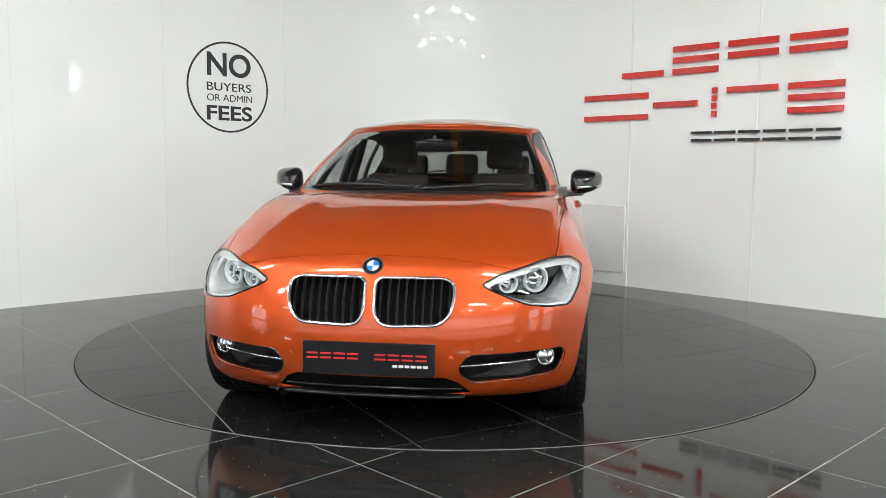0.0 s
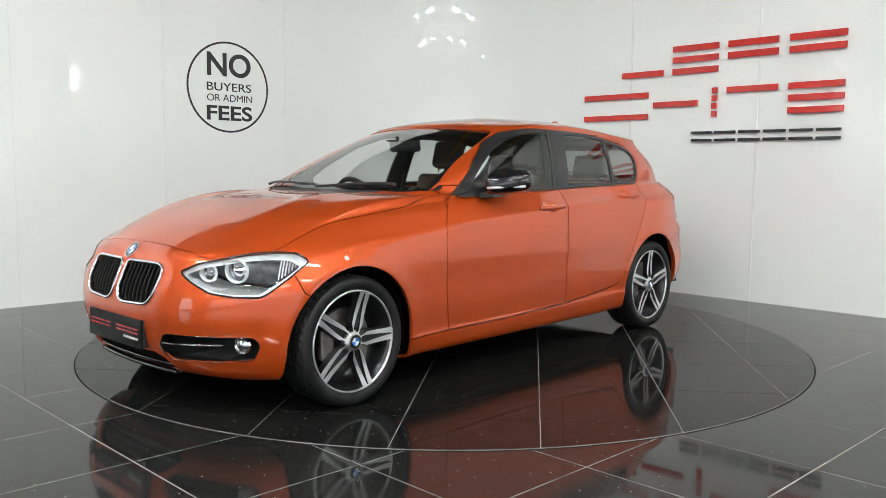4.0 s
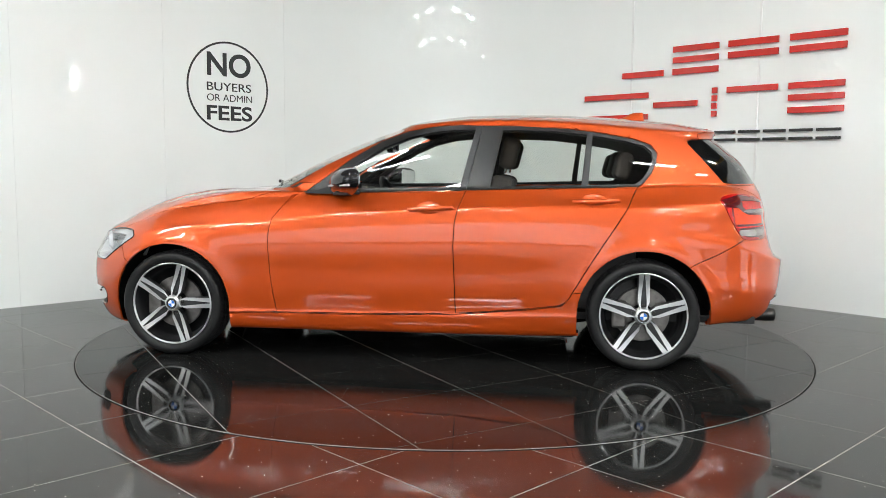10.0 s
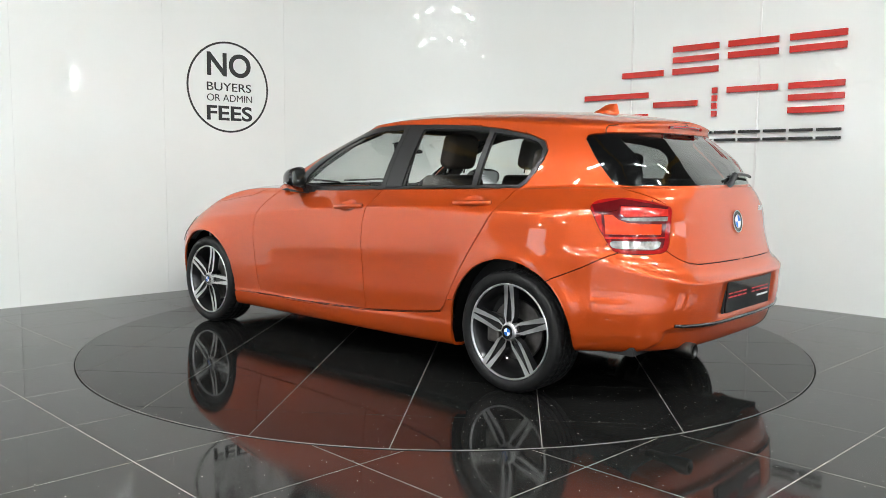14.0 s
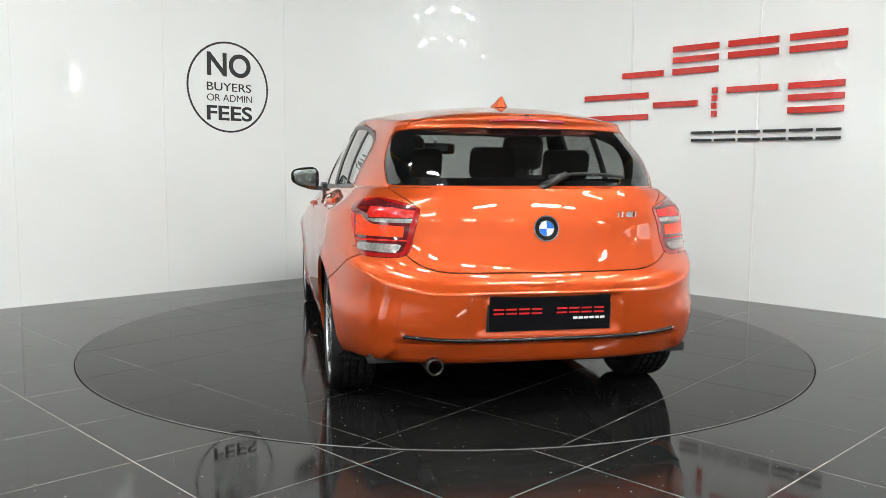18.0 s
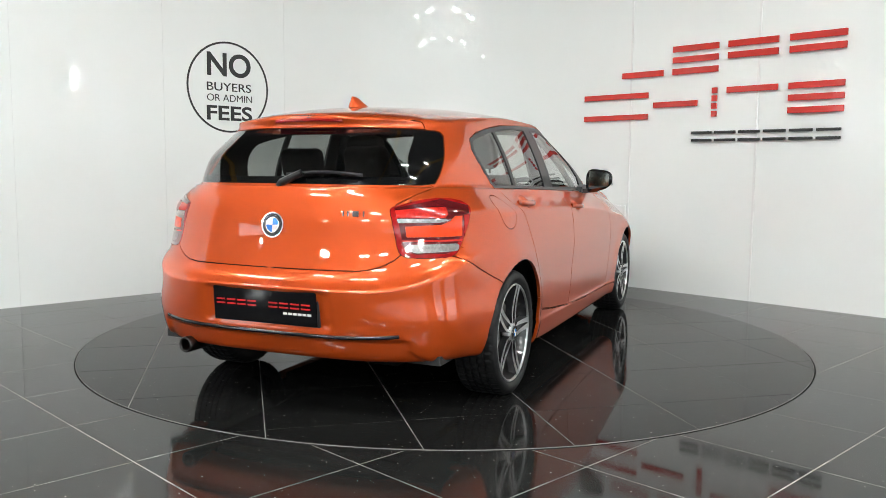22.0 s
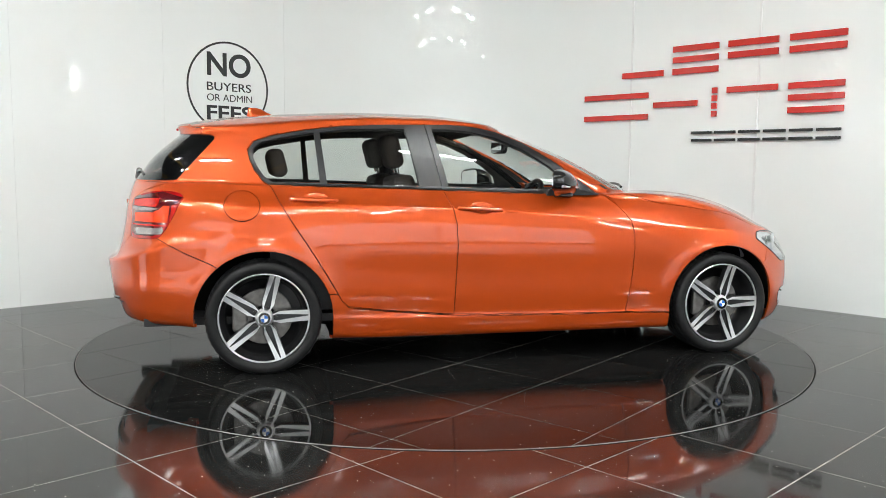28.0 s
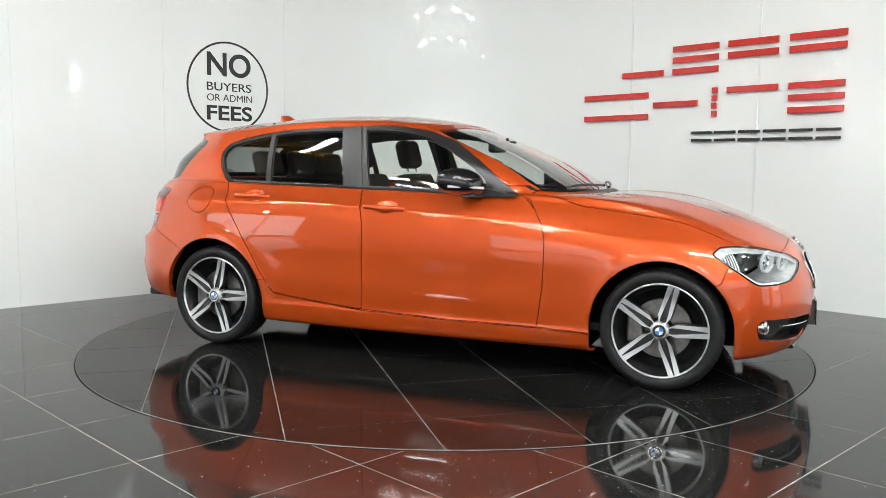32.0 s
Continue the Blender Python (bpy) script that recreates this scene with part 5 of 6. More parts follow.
def build_handle(car, door, x0, x1, z0, z1, y, s):
    """A pull handle along the door, with its dished pocket."""
    bm = bmesh.new()
    n = 12
    pts = []
    for k in range(n + 1):
        t = k / n
        lift = 0.020 * math.sin(math.pi * t) ** 0.5
        pts.append((x0 + (x1 - x0) * t, s * (y + 0.004 + lift), z0 + (z1 - z0) * t))
    tube(bm, pts, 0.0135, 10, flat=0.7)
    part("door_handle", bm, PAINT, door, "body-coloured pull handle", True)
    bm = bmesh.new()
    cx, cz = (x0 + x1) / 2 + 0.011, (z0 + z1) / 2 + 0.002
    rows = []
    for r in (0.02, 0.45, 0.8, 1.0, 1.06):
        rows.append([bm.verts.new((cx + 0.070 * r * math.cos(a), s * (Skin.tree.ray_cast(Vector((cx + 0.070 * r * math.cos(a), 3, cz + 0.034 * r * math.sin(a))), Vector((0, -1, 0)))[0].y - 0.0015 - 0.022 * max(1 - r * r, 0)), cz + 0.034 * r * math.sin(a))) for a in (2 * math.pi * k / 28 for k in range(28))])
    for a, b in zip(rows, rows[1:]):
        for k in range(28):
            bm.faces.new((a[k], a[(k + 1) % 28], b[(k + 1) % 28], b[k]))
    bmesh.ops.remove_doubles(bm, verts=bm.verts, dist=0.0002)
    bmesh.ops.recalc_face_normals(bm, faces=bm.faces)
    part("handle_pocket", bm, PAINT, door, smooth=True)


def on_shell(tree, view, u, v, lift=0.0):
    """The point of the car's skin seen at (u, v) in one of the outline views."""
    au, av, d = VIEWS[view]
    o = au * u + av * v + d * 4
    p, n, _, _ = tree.ray_cast(o, -d)
    if p is None:
        p, n, _, _ = tree.find_nearest(au * u + av * v + d * 1.9)
    return p + n * lift, n


def flipped(ob_points, s):
    return [(p[0], p[1] * s, p[2]) for p in ob_points]


def build_car():

    car = thing("hatchback_car", Matrix.Identity(4), "metallic orange five-door hatchback with black mirrors on a turntable", "car")
    bm, lay = carved_shell()
    tree = BVHTree.FromBMesh(bm)

    def both_sides(name, tags, mat, label="", **kw):
        half = finish_panel(take(bm, lay, tags), **kw)
        other = mirrored(half)
        for f in other.faces:
            f.smooth = True
        pair = part(name, half, mat, car, label), part(name, other, mat, car, label)
        for ob in pair:
            shade_like_skin(ob)
        return pair

    def whole(name, tags, mat, label="", **kw):
        half = take(bm, lay, tags)
        both = mirrored(half, True)
        half.free()
        ob = part(name, finish_panel(both, **kw), mat, car, label)
        shade_like_skin(ob)
        return ob

    fd = both_sides("front_door", {F_DOOR}, PAINT, "orange front door")
    rd = both_sides("rear_door", {R_DOOR}, PAINT, "orange rear door")
    both_sides("front_wing", {FENDER}, PAINT, "orange front wing")
    both_sides("sill_skirt", {SKIRT}, PAINT, "orange sill under the doors")
    body = take(bm, lay, {BODY, FLAP})
    whole_body = mirrored(body, True)
    body.free()
    lw = whole_body.faces.layers.int["mark"]
    bmesh.ops.delete(whole_body, geom=[f for f in whole_body.faces if f[lw] == FLAP and f.calc_center_median().y < 0], context="FACES")
    shade_like_skin(part("body_shell", finish_panel(whole_body), PAINT, car, "orange roof, pillars and rear quarters"))
    flap = mirrored(take(bm, lay, {FLAP}))
    shade_like_skin(part("fuel_flap", finish_panel(flap, gap=0.0020), PAINT, car, "orange round fuel flap"))
    whole("cowl_panel", {COWL}, TRIM, "black plastic cowl under the windscreen", gap=0.0, depth=0.0, push=-0.002)
    whole("bonnet", {HOOD}, PAINT, "orange creased bonnet")
    bumper_f = whole("front_bumper", {F_BUMPER}, PAINT, "orange front bumper", gap=0.0012, depth=0.010)
    bumper_r = whole("rear_bumper", {R_BUMPER}, PAINT, "orange rear bumper", depth=0.03)
    gate = whole("tailgate", {GATE}, PAINT, "orange tailgate")
    for k, name, mat, tag in ((fd, "front_door_glass", GLASS, F_GLASS), (rd, "rear_door_glass", GLASS, R_GLASS), (rd, "quarter_glass", GLASS, Q_GLASS)):
        half = finish_panel(take(bm, lay, {tag}), gap=-0.004, depth=0, push=-0.004)
        other = mirrored(half)
        for door, b in zip(k, (half, other)):
            ob = part(name, b, mat, door, "clear side window")
            shade_like_skin(ob)
            ob.visible_shadow = False
    for tag, doors in ((TRIMS, rd), (FRONT_TRIM, fd)):
        half = finish_panel(take(bm, lay, {tag}), gap=0.0012, depth=0.012, push=0.0008)
        other = mirrored(half)
        for b, door in zip((half, other), doors):
            shade_like_skin(part("window_surround", b, TRIM, door, "satin black window surround and pillar cover"))
    ob = whole("windscreen", {SCREEN}, GLASS, "clear windscreen", gap=-0.004, depth=0, push=-0.003)
    ob.visible_shadow = False
    ob = whole("rear_window", {BACKLIGHT}, DARK_GLASS, "tinted rear window", gap=-0.004, depth=0, push=-0.003)
    ob.visible_shadow = False

    # printed black borders inside the two screens
    for name, tags, keep in (("rear_window", {BACKLIGHT}, lambda c: c.y > 0.50 + (1.28 - c.z) * 0.26 or c.z < 1.060 or c.z > 1.252), ("windscreen", {SCREEN}, lambda c: c.y > 0.557 + (1.34 - c.z) * 0.34 or c.z > 1.332 or c.z < 0.995)):
        half = take(bm, lay, tags)
        bmesh.ops.subdivide_edges(half, edges=list(half.edges), cuts=2, use_grid_fill=True)
        bmesh.ops.delete(half, geom=[f for f in half.faces if not keep(f.calc_center_median())], context="FACES")
        half.normal_update()
        for v, n in [(v, v.normal.copy()) for v in half.verts]:
            v.co -= n * 0.007
        band = mirrored(half, True)
        half.free()
        part("glass_border", band, GLOSS_BLACK, car, "black printed border of the %s" % name.replace("_", " "), True)

    # dark inner skin, so that the joints look into the dark
    inner = take(bm, lay, {F_DOOR, R_DOOR, FENDER, SKIRT, BODY, FLAP, HOOD, F_BUMPER, R_BUMPER, GATE, TAILLAMP, TAILCORE, TAIL_CAP, TAIL_UPPER, TAIL_STRIP, TAIL_STOP, TAIL_SIDE, TAIL_REVERSE})
    for v, n in [(v, v.normal.copy()) for v in inner.verts]:
        v.co -= n * 0.016
        v.co.y = max(v.co.y, 0)
    bmesh.ops.delete(inner, geom=[f for f in inner.faces if f.calc_center_median().z > 0.94 and f.calc_center_median().x < 0.9 and f.calc_center_median().x > -1.75], context="FACES")
    bmesh.ops.delete(inner, geom=[f for f in inner.faces if f.calc_center_median().z > 0.99], context="FACES")
    bmesh.ops.delete(inner, geom=[f for f in inner.faces if f.calc_center_median().z < 0.31 and (f.calc_center_median().x < -1.3 or f.calc_center_median().x > 1.7)], context="FACES")
    inner2 = mirrored(inner, True)
    inner.free()
    part("inner_skin", inner2, LINER, car, "dark inner panels", True)
    roof = take(bm, lay, {BODY, F_DOOR, R_DOOR, TRIMS, FRONT_TRIM, GATE})
    bmesh.ops.delete(roof, geom=[f for f in roof.faces if f.calc_center_median().z < 1.0], context="FACES")
    for v, n in [(v, v.normal.copy()) for v in roof.verts]:
        v.co -= n * 0.020
    roof2 = mirrored(roof, True)
    roof.free()
    part("headlining", roof2, HEADLINING, car, "dark cloth headlining", True)

    # underside and wheel housings
    bm2 = bmesh.new()
    box(bm2, -0.82, 1.12, -0.72, 0.72, 0.148, 0.225, 0.01)
    box(bm2, 1.12, 1.95, -0.50, 0.50, 0.185, 0.235, 0.01)
    box(bm2, -1.72, -0.82, -0.50, 0.50, 0.215, 0.275, 0.01)
    part("underbody", bm2, LINER, car, "dark underbody")
    for ax, r in ((FRONT_AXLE, ARCH_FRONT), (REAR_AXLE, ARCH_REAR)):
        for s in (-1, 1):
            bm2 = bmesh.new()
            arc = [(ax + (r + 0.022) * math.cos(a), WHEEL_Z + (r + 0.022) * math.sin(a)) for a in (math.pi * (1 - k / 30) for k in range(31))]
            ends = (0.20, 0.245) if ax > 0 else (0.315, 0.20)
            arc = [(arc[0][0], ends[0])] + arc + [(arc[-1][0], ends[1])]
            count = len(arc) - 1
            outer = [bm2.verts.new((x, s * (0.80 if ax > 0 else 0.825), z)) for x, z in arc]
            innr = [bm2.verts.new((x, s * 0.56, z)) for x, z in arc]
            for i in range(count):
                bm2.faces.new((outer[i], outer[i + 1], innr[i + 1], innr[i]))
            bm2.faces.new(innr)
            part("wheel_housing", bm2, LINER, car, "dark wheel housing")

    build_interior(car)

    # wheels
    for x, y, phase, s in ((FRONT_AXLE, 0.868, 178, 1), (FRONT_AXLE, -0.868, 178, -1), (REAR_AXLE, 0.868, 90, 1), (REAR_AXLE, -0.868, 177, -1)):
        build_wheel(car, x, y, phase, s)

    # front lamps
    for s in (1, -1):
        lens = finish_panel(take(bm, lay, {HEADLAMP, HEADCORE}), gap=0.003, depth=0.0, push=0.001)
        rim_band = take(bm, lay, {HEADLAMP})
        for v, n in [(v, v.normal.copy()) for v in rim_band.verts]:
            v.co -= n * 0.010
        bowl = take(bm, lay, {HEADCORE})
        for v in bowl.verts:
            v.co -= Vector((0.095, 0.055, 0.0)) * (1.0 + 8.0 * (0.72 - v.co.z))
        walls = take(bm, lay, {HEADCORE})
        for v, n in [(v, v.normal.copy()) for v in walls.verts]:
            v.co -= n * 0.010
        edge = [e for e in walls.edges if len(e.link_faces) == 1]
        got = bmesh.ops.extrude_edge_only(walls, edges=edge)
        for v in [g for g in got["geom"] if isinstance(g, bmesh.types.BMVert)]:
            v.co -= Vector((0.085, 0.049, 0.0)) * (1.0 + 8.0 * (0.72 - v.co.z))
        keep = {g for g in got["geom"] if isinstance(g, bmesh.types.BMFace)}
        bmesh.ops.delete(walls, geom=[f for f in walls.faces if f not in keep], context="FACES")
        seal = take(bm, lay, {HEADLAMP, HEADCORE})
        edge = [e for e in seal.edges if len(e.link_faces) == 1]
        inward = {v: v.normal.copy() for v in seal.verts}
        got = bmesh.ops.extrude_edge_only(seal, edges=edge)
        for v in [g for g in got["geom"] if isinstance(g, bmesh.types.BMVert)]:
            v.co -= Vector((0.020, 0.012, 0.0))
        keep = {g for g in got["geom"] if isinstance(g, bmesh.types.BMFace)}
        bmesh.ops.delete(seal, geom=[f for f in seal.faces if f not in keep], context="FACES")
        if s < 0:
            lens, bowl, walls, rim_band, seal = (mirrored(b) for b in (lens, bowl, walls, rim_band, seal))
        head = part("headlamp", bowl, LAMP_GREY, car, "clear headlamp with twin ringed projectors", True)
        part("housing_wall", walls, HEAD_SILVER, head, smooth=True)
        part("light_band", rim_band, HEAD_SILVER, head, "pale silver band round the lamp", True)
        part("lamp_seal", seal, GLOSS_BLACK, head)
        b2 = bmesh.new()
        border = [on_shell(tree, "corner", u, v, 0.0005)[0] for u, v in rounded(flat("corner", HEAD), 0.016, 2)]
        tube(b2, flipped(border, s), 0.0042, 6, True)
        part("lamp_gasket", b2, GLOSS_BLACK, head, "black gasket round the lamp", True)
        # fluted reflector at the outer end
        face = shrink(flat("corner", HEAD), 0.86, 0.76)
        hi_u = max(p[0] for p in face)
        for k in range(6):
            u = hi_u - 0.022 - 0.012 * k
            span = [v for v in np.linspace(0.55, 0.76, 60) if in_outline(u, v, face)]
            if len(span) > 3:
                b2 = bmesh.new()
                tube(b2, flipped([on_shell(tree, "corner", u, v)[0] - Vector((0.030, 0.022, 0)) for v in np.linspace(span[0], span[-1], 5)], s), 0.0035, 6)
                part("reflector_rib", b2, HEAD_SILVER, head, smooth=True)
        ob = part("lens", lens, LENS, head, "clear lens")
        ob.visible_shadow = False
        d = Vector((0.88, 0.47 * s, -0.04)).normalized()
        for u, v, r in ((0.664, 0.650, 0.052), (0.556, 0.640, 0.039)):
            base, _ = on_shell(tree, "front", u, v)
            base = Vector((base.x, base.y * s, base.z))
            m = Matrix.Translation(base - d * 0.058) @ d.to_track_quat("Y", "Z").to_matrix().to_4x4()
            b2 = bmesh.new()
            lathe(b2, [(r * 0.84, 0.004), (r * 0.87, 0.021), (r * 0.92, 0.025), (r * 1.03, 0.025), (r * 1.08, 0.020), (r * 1.08, 0.012)], 40, m=m)
            bmesh.ops.recalc_face_normals(b2, faces=b2.faces)
            part("light_ring", b2, LAMP_WHITE, head, "white daytime light ring", True)
            b2 = bmesh.new()
            lathe(b2, [(0.0, 0.012), (r * 0.3, 0.010), (r * 0.55, 0.002), (r * 0.68, -0.012)], 32, m=m)
            part("projector", b2, REFLECTOR, head, smooth=True)
            b2 = bmesh.new()
            lathe(b2, [(r * 0.68, -0.014), (r * 0.88, 0.010)], 32, m=m)
            part("bowl", b2, REFLECTOR, head, smooth=True)

    # rear lamps: a dark red body with lens fields set on it
    tail_tags = {TAILLAMP, TAILCORE, TAIL_CAP, TAIL_UPPER, TAIL_STRIP, TAIL_STOP, TAIL_SIDE, TAIL_REVERSE}
    fields = (("lens_border", RED_LENS, {TAILLAMP}, "deep red lens border"), ("lens_ground", RED_DARK, {TAILCORE}, "dark red lens ground"), ("upper_cap", RED_DARK, {TAIL_CAP}, "dark maroon upper lens"),
              ("upper_lens", RED_GLOW, {TAIL_UPPER}, "red upper lens"), ("silver_lens", CLEAR_BAND, {TAIL_STRIP}, "silver lens strip"), ("stop_lens", RED_BRIGHT, {TAIL_STOP}, "bright orange-red stop lamp field"),
              ("side_lens", RED_GLOW, {TAIL_SIDE}, "red outer lens band"), ("reversing_lens", CLEAR_BAND, {TAIL_REVERSE}, "silver reversing lens"))
    for s in (1, -1):
        body_l = take(bm, lay, tail_tags)
        for v, n in [(v, v.normal.copy()) for v in body_l.verts]:
            v.co -= n * 0.004
        lamp = part("tail_lamp", mirrored(body_l) if s < 0 else body_l, RED_DARK, car, "red L-shaped tail lamp with silver bands", True)
        for name, mat, tags, label in fields:
            b2 = take(bm, lay, tags)
            if not b2.faces:
                b2.free()
                continue
            b2 = finish_panel(b2, gap=0.0006, depth=0.006, push=0.0012 if name in ("lens_border", "lens_ground") else 0.0024)
            part(name, mirrored(b2) if s < 0 else b2, mat, lamp, label, True)

    # grille: two frames with upright bars
    for s in (1, -1):
        pts = [on_shell(tree, "front", u, v, 0.004)[0] for u, v in KIDNEY]
        b2 = bmesh.new()
        tube(b2, flipped(pts, s), 0.0075, 8, True)
        kid = part("grille_frame", b2, CHROME, car, "chrome kidney-shaped grille frame", True)
        b2 = bmesh.new()
        cu, cv = sum(p[0] for p in KIDNEY) / len(KIDNEY), sum(p[1] for p in KIDNEY) / len(KIDNEY)
        ring0 = [b2.verts.new((p.x, p.y * s, p.z)) for p in pts]
        ring1 = [b2.verts.new((p.x - 0.055, (p.y + (cu - p.y) * 0.03) * s, p.z)) for p in pts]
        n = len(pts)
        for i in range(n):
            b2.faces.new((ring0[i], ring0[(i + 1) % n], ring1[(i + 1) % n], ring1[i]))
        b2.faces.new(ring1)
        bmesh.ops.recalc_face_normals(b2, faces=b2.faces)
        part("grille_recess", b2, LINER, kid)
        lo_u, hi_u = min(p[0] for p in KIDNEY), max(p[0] for p in KIDNEY)
        for k in range(9):
            u = lo_u + (hi_u - lo_u) * (k + 0.6) / 9.2
            span = [v for v in np.linspace(0.47, 0.67, 60) if in_outline(u, v, KIDNEY)]
            if len(span) < 4:
                continue
            b2 = bmesh.new()
            line = [on_shell(tree, "front", u, v, 0)[0] - Vector((0.020, 0, 0)) for v in np.linspace(span[0], span[-1], 8)]
            tube(b2, flipped(line, s), 0.012, 8, flat=0.26)
            part("grille_bar", b2, INTAKE_BLACK, kid, smooth=True)

    # lower intakes with fog lamps
    for s in (1, -1):
        pts = [on_shell(tree, "front", u, v, 0.001)[0] for u, v in INTAKE]
        b2 = bmesh.new()
        ring0 = [b2.verts.new((p.x, p.y * s, p.z)) for p in pts]
        ring1 = [b2.verts.new((p.x - 0.06, p.y * 0.985 * s, p.z)) for p in pts]
        n = len(pts)
        for i in range(n):
            b2.faces.new((ring0[i], ring0[(i + 1) % n], ring1[(i + 1) % n], ring1[i]))
        b2.faces.new(ring1)
        bmesh.ops.recalc_face_normals(b2, faces=b2.faces)
        intake = part("side_intake", b2, INTAKE_BLACK, car, "gloss black side intake with chrome blade")
        b2 = bmesh.new()
        tube(b2, flipped(pts, s), 0.0022, 6, True)
        part("intake_rim", b2, GLOSS_BLACK, intake, smooth=True)
        b2 = bmesh.new()
        line = [on_shell(tree, "front", u, v, -0.012)[0] for u, v in zip(np.linspace(0.362, 0.655, 9), np.linspace(0.322, 0.336, 9))]
        tube(b2, flipped(line, s), 0.0055, 6, flat=1.3)
        part("blade", b2, CHROME, intake, "chrome blade", True)
        p, _ = on_shell(tree, "front", 0.706, 0.334)
        d = Vector((0.93, 0.36 * s, 0)).normalized()
        m = Matrix.Translation(Vector((p.x, p.y * s, p.z)) - d * 0.045) @ d.to_track_quat("Y", "Z").to_matrix().to_4x4()
        b2 = bmesh.new()
        lathe(b2, [(0.0, 0.012), (0.02, 0.010), (0.034, 0.004)], 28, m=m)
        fog = part("fog_lamp", b2, REFLECTOR, intake, "round clear fog lamp", True)
        b2 = bmesh.new()
        lathe(b2, [(0.032, 0.002), (0.033, 0.010), (0.037, 0.010), (0.039, -0.03)], 28, m=m)
        bmesh.ops.recalc_face_normals(b2, faces=b2.faces)
        part("fog_lamp_rim", b2, CHROME, intake, smooth=True)
    # lower grille
    low_half = take(bm, lay, {LOWGRILLE})
    for v in low_half.verts:
        v.co.x -= 0.03
    lg = mirrored(low_half, True)
    low_half.free()
    lgr = part("lower_grille", lg, LINER, car, "black lower grille")
    for z in (0.222,):
        b2 = bmesh.new()
        line = []
        for u in np.linspace(-0.36, 0.36, 15):
            p, _ = on_shell(tree, "front", abs(u), z)
            line.append((p.x - 0.016, u, z))
        tube(b2, line, 0.007, 6, flat=1.5)
        part("grille_slat", b2, GLOSS_BLACK, lgr, smooth=True)
    b2 = bmesh.new()
    line = []
    for u in np.linspace(-0.37, 0.37, 25):
        p, _ = on_shell(tree, "front", abs(u), 0.196)
        line.append((p.x - 0.012, u, 0.184))
    tube(b2, line, 0.012, 8, flat=1.6)
    part("chin_spoiler", b2, GLOSS_BLACK, bumper_f, "black chin strip", True)

    # parking sensors in the bumper
    for u, v in ((0.325, 0.356), (-0.325, 0.356)):
        p, n = on_shell(tree, "front", abs(u), v)
        n = Vector((n.x, n.y * (1 if u > 0 else -1), n.z))
        b2 = bmesh.new()
        lathe(b2, [(0.0, 0.0015), (0.0105, 0.0015), (0.0120, 0.0005), (0.0122, -0.004)], 20, m=Matrix.Translation((p.x, u, p.z)) @ n.to_track_quat("Y", "Z").to_matrix().to_4x4())
        bmesh.ops.recalc_face_normals(b2, faces=b2.faces)
        part("parking_sensor", b2, PAINT, bumper_f, smooth=True)

    # plates and badges
    holder = pose(2.226, 0.0, 0.352, -2, 0, 90)
    b2 = bmesh.new()
    box(b2, -0.265, 0.265, 0.004, 0.05, -0.062, 0.066, 0.004, holder)
    part("plate_holder", b2, TRIM, bumper_f)
    plate(car, "front_plate", holder @ pose(0, -0.003, 0), 0.525, 0.130)
    rear_m = pose(-2.014, 0.0, 0.501, 4, 0, -90)
    b2 = bmesh.new()
    box(b2, -0.275, 0.275, -0.001, 0.03, -0.080, 0.078, 0.004, rear_m)
    part("plate_holder", b2, TRIM, bumper_r)
    plate(car, "rear_plate", rear_m @ pose(0, -0.006, 0), 0.53, 0.150)
    p, n = on_shell(tree, "front", 0.002, 0.708)
    tilt = math.degrees(math.asin(max(min(n.z, 1), -1)))
    badge(car, pose(p.x + 0.004, 0, p.z, 0, 0, 90) @ pose(0, 0, 0, -tilt), 0.041)
    p, n = on_shell(tree, "front_back", 0.002, 0.848)
    tilt = math.degrees(math.asin(max(min(n.z, 1), -1)))
    badge(car, pose(p.x - 0.004, 0, p.z, 0, 0, -90) @ pose(0, 0, 0, -tilt), 0.053)
    # model marking as plain bars
    b2 = bmesh.new()
    for k, w in enumerate((0.008, 0.008, 0.030, 0.008)):
        y = -0.335 - (0.0, 0.020, 0.044, 0.088)[k]
        p, _ = on_shell(tree, "front_back", -y, 0.905)
        box(b2, p.x - 0.004, p.x, y - w, y, 0.893, 0.917, 0.001)
    part("model_marking", b2, CHROME, gate, "small chrome bars")

    # handles, mirrors, wipers, fin, tail pipe and rear details
    for i, s in enumerate((1, -1)):
        y1 = on_shell(tree, "side", 0.0, 0.88)[0].y
        y2 = on_shell(tree, "side", -0.92, 0.93)[0].y
        build_handle(car, fd[i], 0.112, -0.138, 0.872, 0.884, y1, s)
        build_handle(car, rd[i], -0.794, -1.045, 0.922, 0.931, y2, s)
        build_mirror(car, s)
    for y0, y1 in ((-0.60, -0.02), (0.02, 0.55)):
        b2 = bmesh.new()
        line = []
        for t in np.linspace(0, 1, 10):
            y = y0 + (y1 - y0) * t
            p, n = on_shell(tree, "top", 1.06 - 0.26 * abs(y) ** 1.6 - 0.02 * t, abs(y), 0.014)
            line.append((p.x, y, p.z))
        tube(b2, line, 0.008, 6)
        part("wiper", b2, TRIM, car, "black windscreen wiper", True)
    b2 = bmesh.new()
    line = []
    for t in np.linspace(0, 1, 10):
        y = -0.03 - 0.36 * t
        p, n = on_shell(tree, "front_back", abs(y), 1.058 + 0.012 * math.sin(math.pi * t), 0.016)
        line.append((p.x, y, p.z))
    tube(b2, line, 0.008, 6)
    wiper = part("rear_wiper", b2, TRIM, gate, "black rear wiper", True)
    b2 = bmesh.new()
    p, n = on_shell(tree, "front_back", 0.02, 1.030, 0.012)
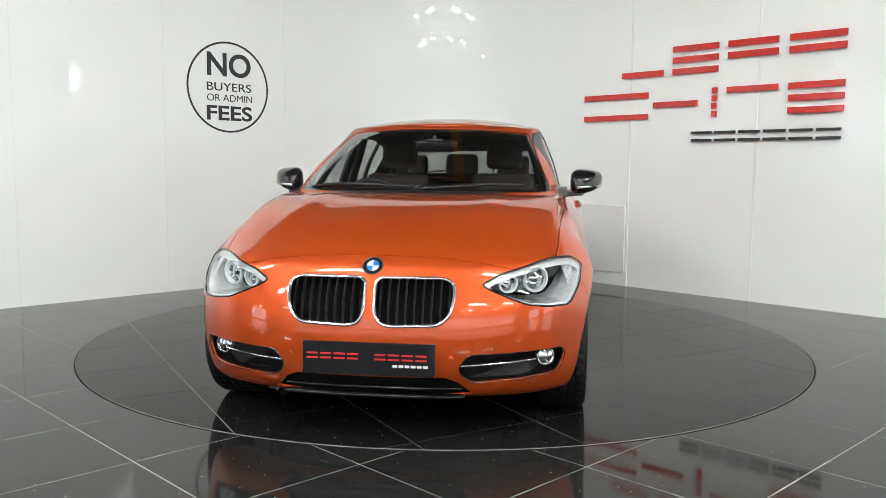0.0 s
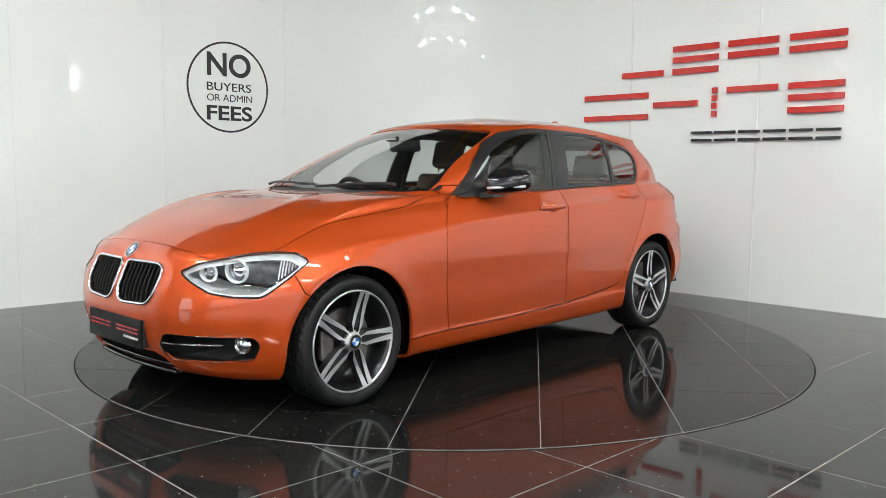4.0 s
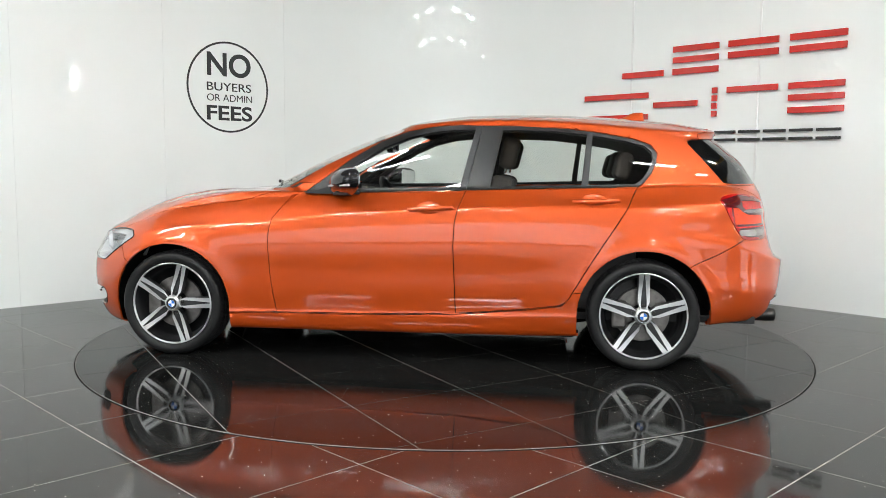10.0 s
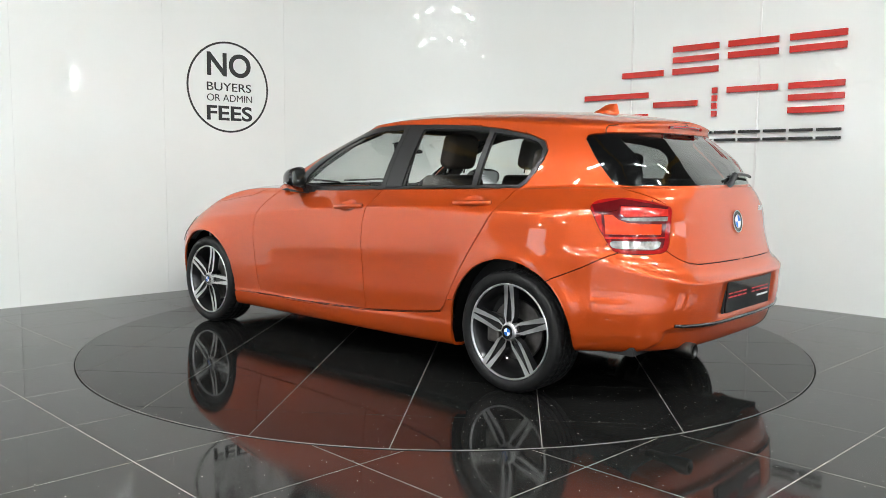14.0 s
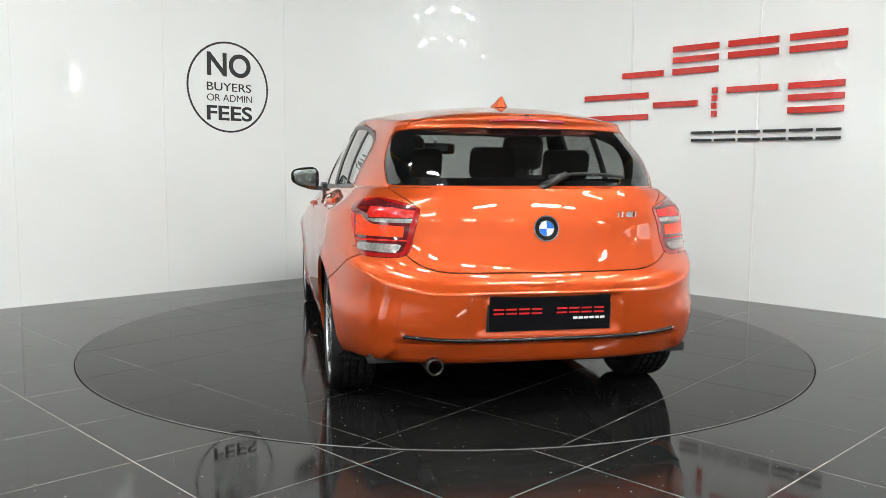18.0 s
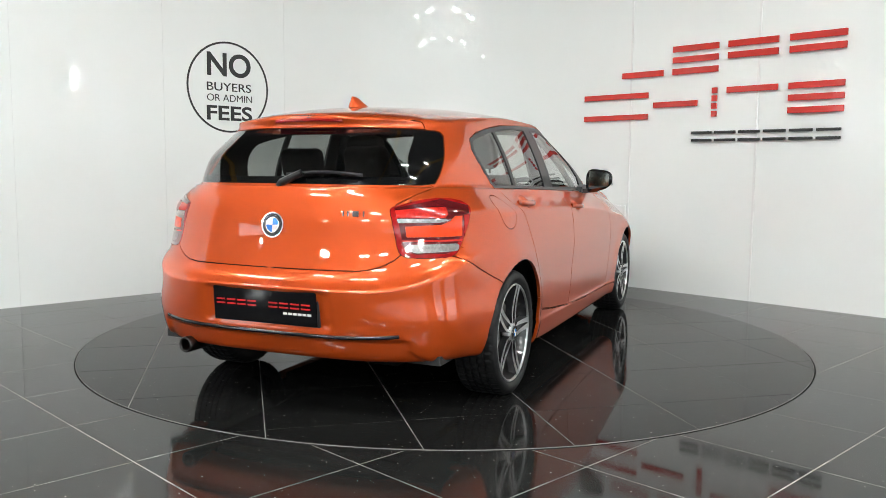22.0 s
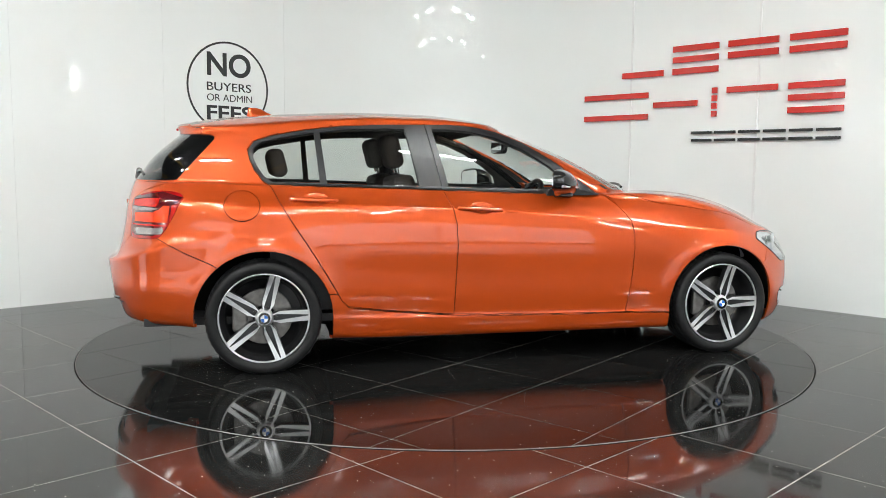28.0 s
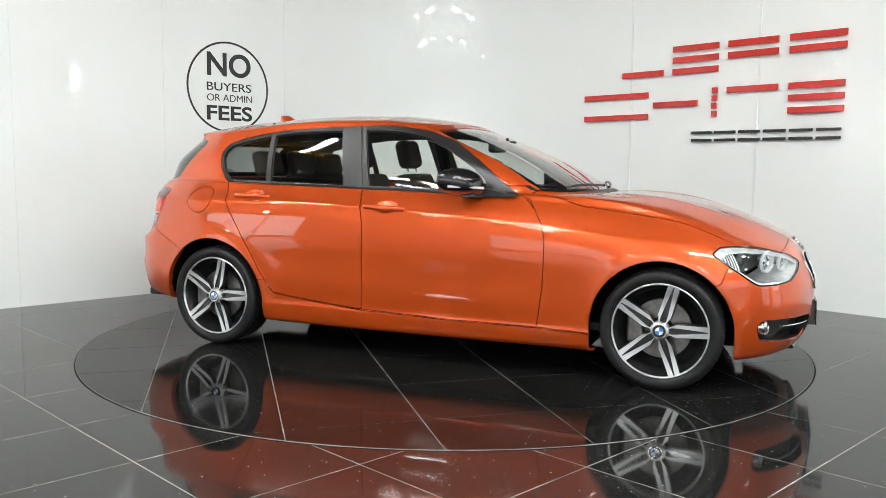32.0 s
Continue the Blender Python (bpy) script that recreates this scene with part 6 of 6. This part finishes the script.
    tube(b2, [(p.x + 0.02, 0.015, 1.012), (p.x, -0.015, 1.033), (line[2][0] - 0.006, line[2][1], line[2][2])], 0.017, 8)
    part("wiper_arm", b2, TRIM, gate, smooth=True)
    b2 = bmesh.new()
    zf = SPINE(-1.18)
    prof = [(0.0, 0.0, 0.040), (0.25, 0.014, 0.036), (0.5, 0.028, 0.022), (0.75, 0.046, 0.010), (1.0, 0.054, 0.004)]
    rows = []
    for t, z, w in prof:
        front, back = -1.08 - 0.125 * t, -1.265 + 0.015 * t
        ring = []
        for k in range(16):
            a = 2 * math.pi * k / 16
            ring.append(b2.verts.new(((front + back) / 2 + (front - back) / 2 * math.cos(a), w * math.sin(a), zf - 0.004 + z)))
        rows.append(ring)
    for a, b in zip(rows, rows[1:]):
        for k in range(16):
            b2.faces.new((a[k], a[(k + 1) % 16], b[(k + 1) % 16], b[k]))
    b2.faces.new(rows[-1])
    bmesh.ops.recalc_face_normals(b2, faces=b2.faces)
    part("roof_aerial", b2, PAINT, car, "orange shark-fin aerial", True)
    b2 = bmesh.new()
    line = [(on_shell(tree, "front_back", abs(u), 1.312)[0].x - 0.004, u, 1.312 + 0.006 * (1 - (u / 0.18) ** 2)) for u in np.linspace(-0.18, 0.18, 11)]
    tube(b2, line, 0.008, 6, flat=0.9)
    part("high_brake_lamp", b2, RED_LENS, gate, "red high-level brake lamp", True)
    b2 = bmesh.new()
    line = []
    for u in np.linspace(-0.61, 0.61, 31):
        p, _ = on_shell(tree, "front_back", abs(u), 0.388, 0.003)
        line.append((p.x, u, 0.386 + 0.016 * (u / 0.62) ** 4))
    tube(b2, line, 0.009, 6, flat=0.8)
    part("bumper_strip", b2, GLOSS_BLACK, bumper_r, "gloss black bumper strip", True)
    b2 = bmesh.new()
    lathe(b2, [(0.030, 0.0), (0.037, -0.006), (0.038, -0.03), (0.036, -0.22), (0.030, -0.22), (0.028, -0.02)], 28, True, m=pose(-1.975, 0.482, 0.272, 0, 0, 90))
    bmesh.ops.recalc_face_normals(b2, faces=b2.faces)
    part("tail_pipe", b2, PIPE, car, "round dark steel tail pipe", True)
    bm.free()
    return car


# ---- building and moving ----
build_floor()
build_walls()
build_lamps()
build_signs()
TABLE = build_turntable()
CAR = build_car()


def motions():
    """The turntable carries the car round at a steady rate."""
    table_rows, car_rows = [], []
    for k in range(33):
        a = TURN_START + TURN_RATE * k + (0.35 if k == 0 else 0.0)
        table_rows.append((float(k), pose(0, 0, 0, 0, 0, a)))
        car_rows.append((float(k), pose(0, 0, 0, 0, 0, a) @ pose(0, CAR_SIDE, 0)))
    walk(TABLE, table_rows)
    walk(CAR, car_rows)


motions()
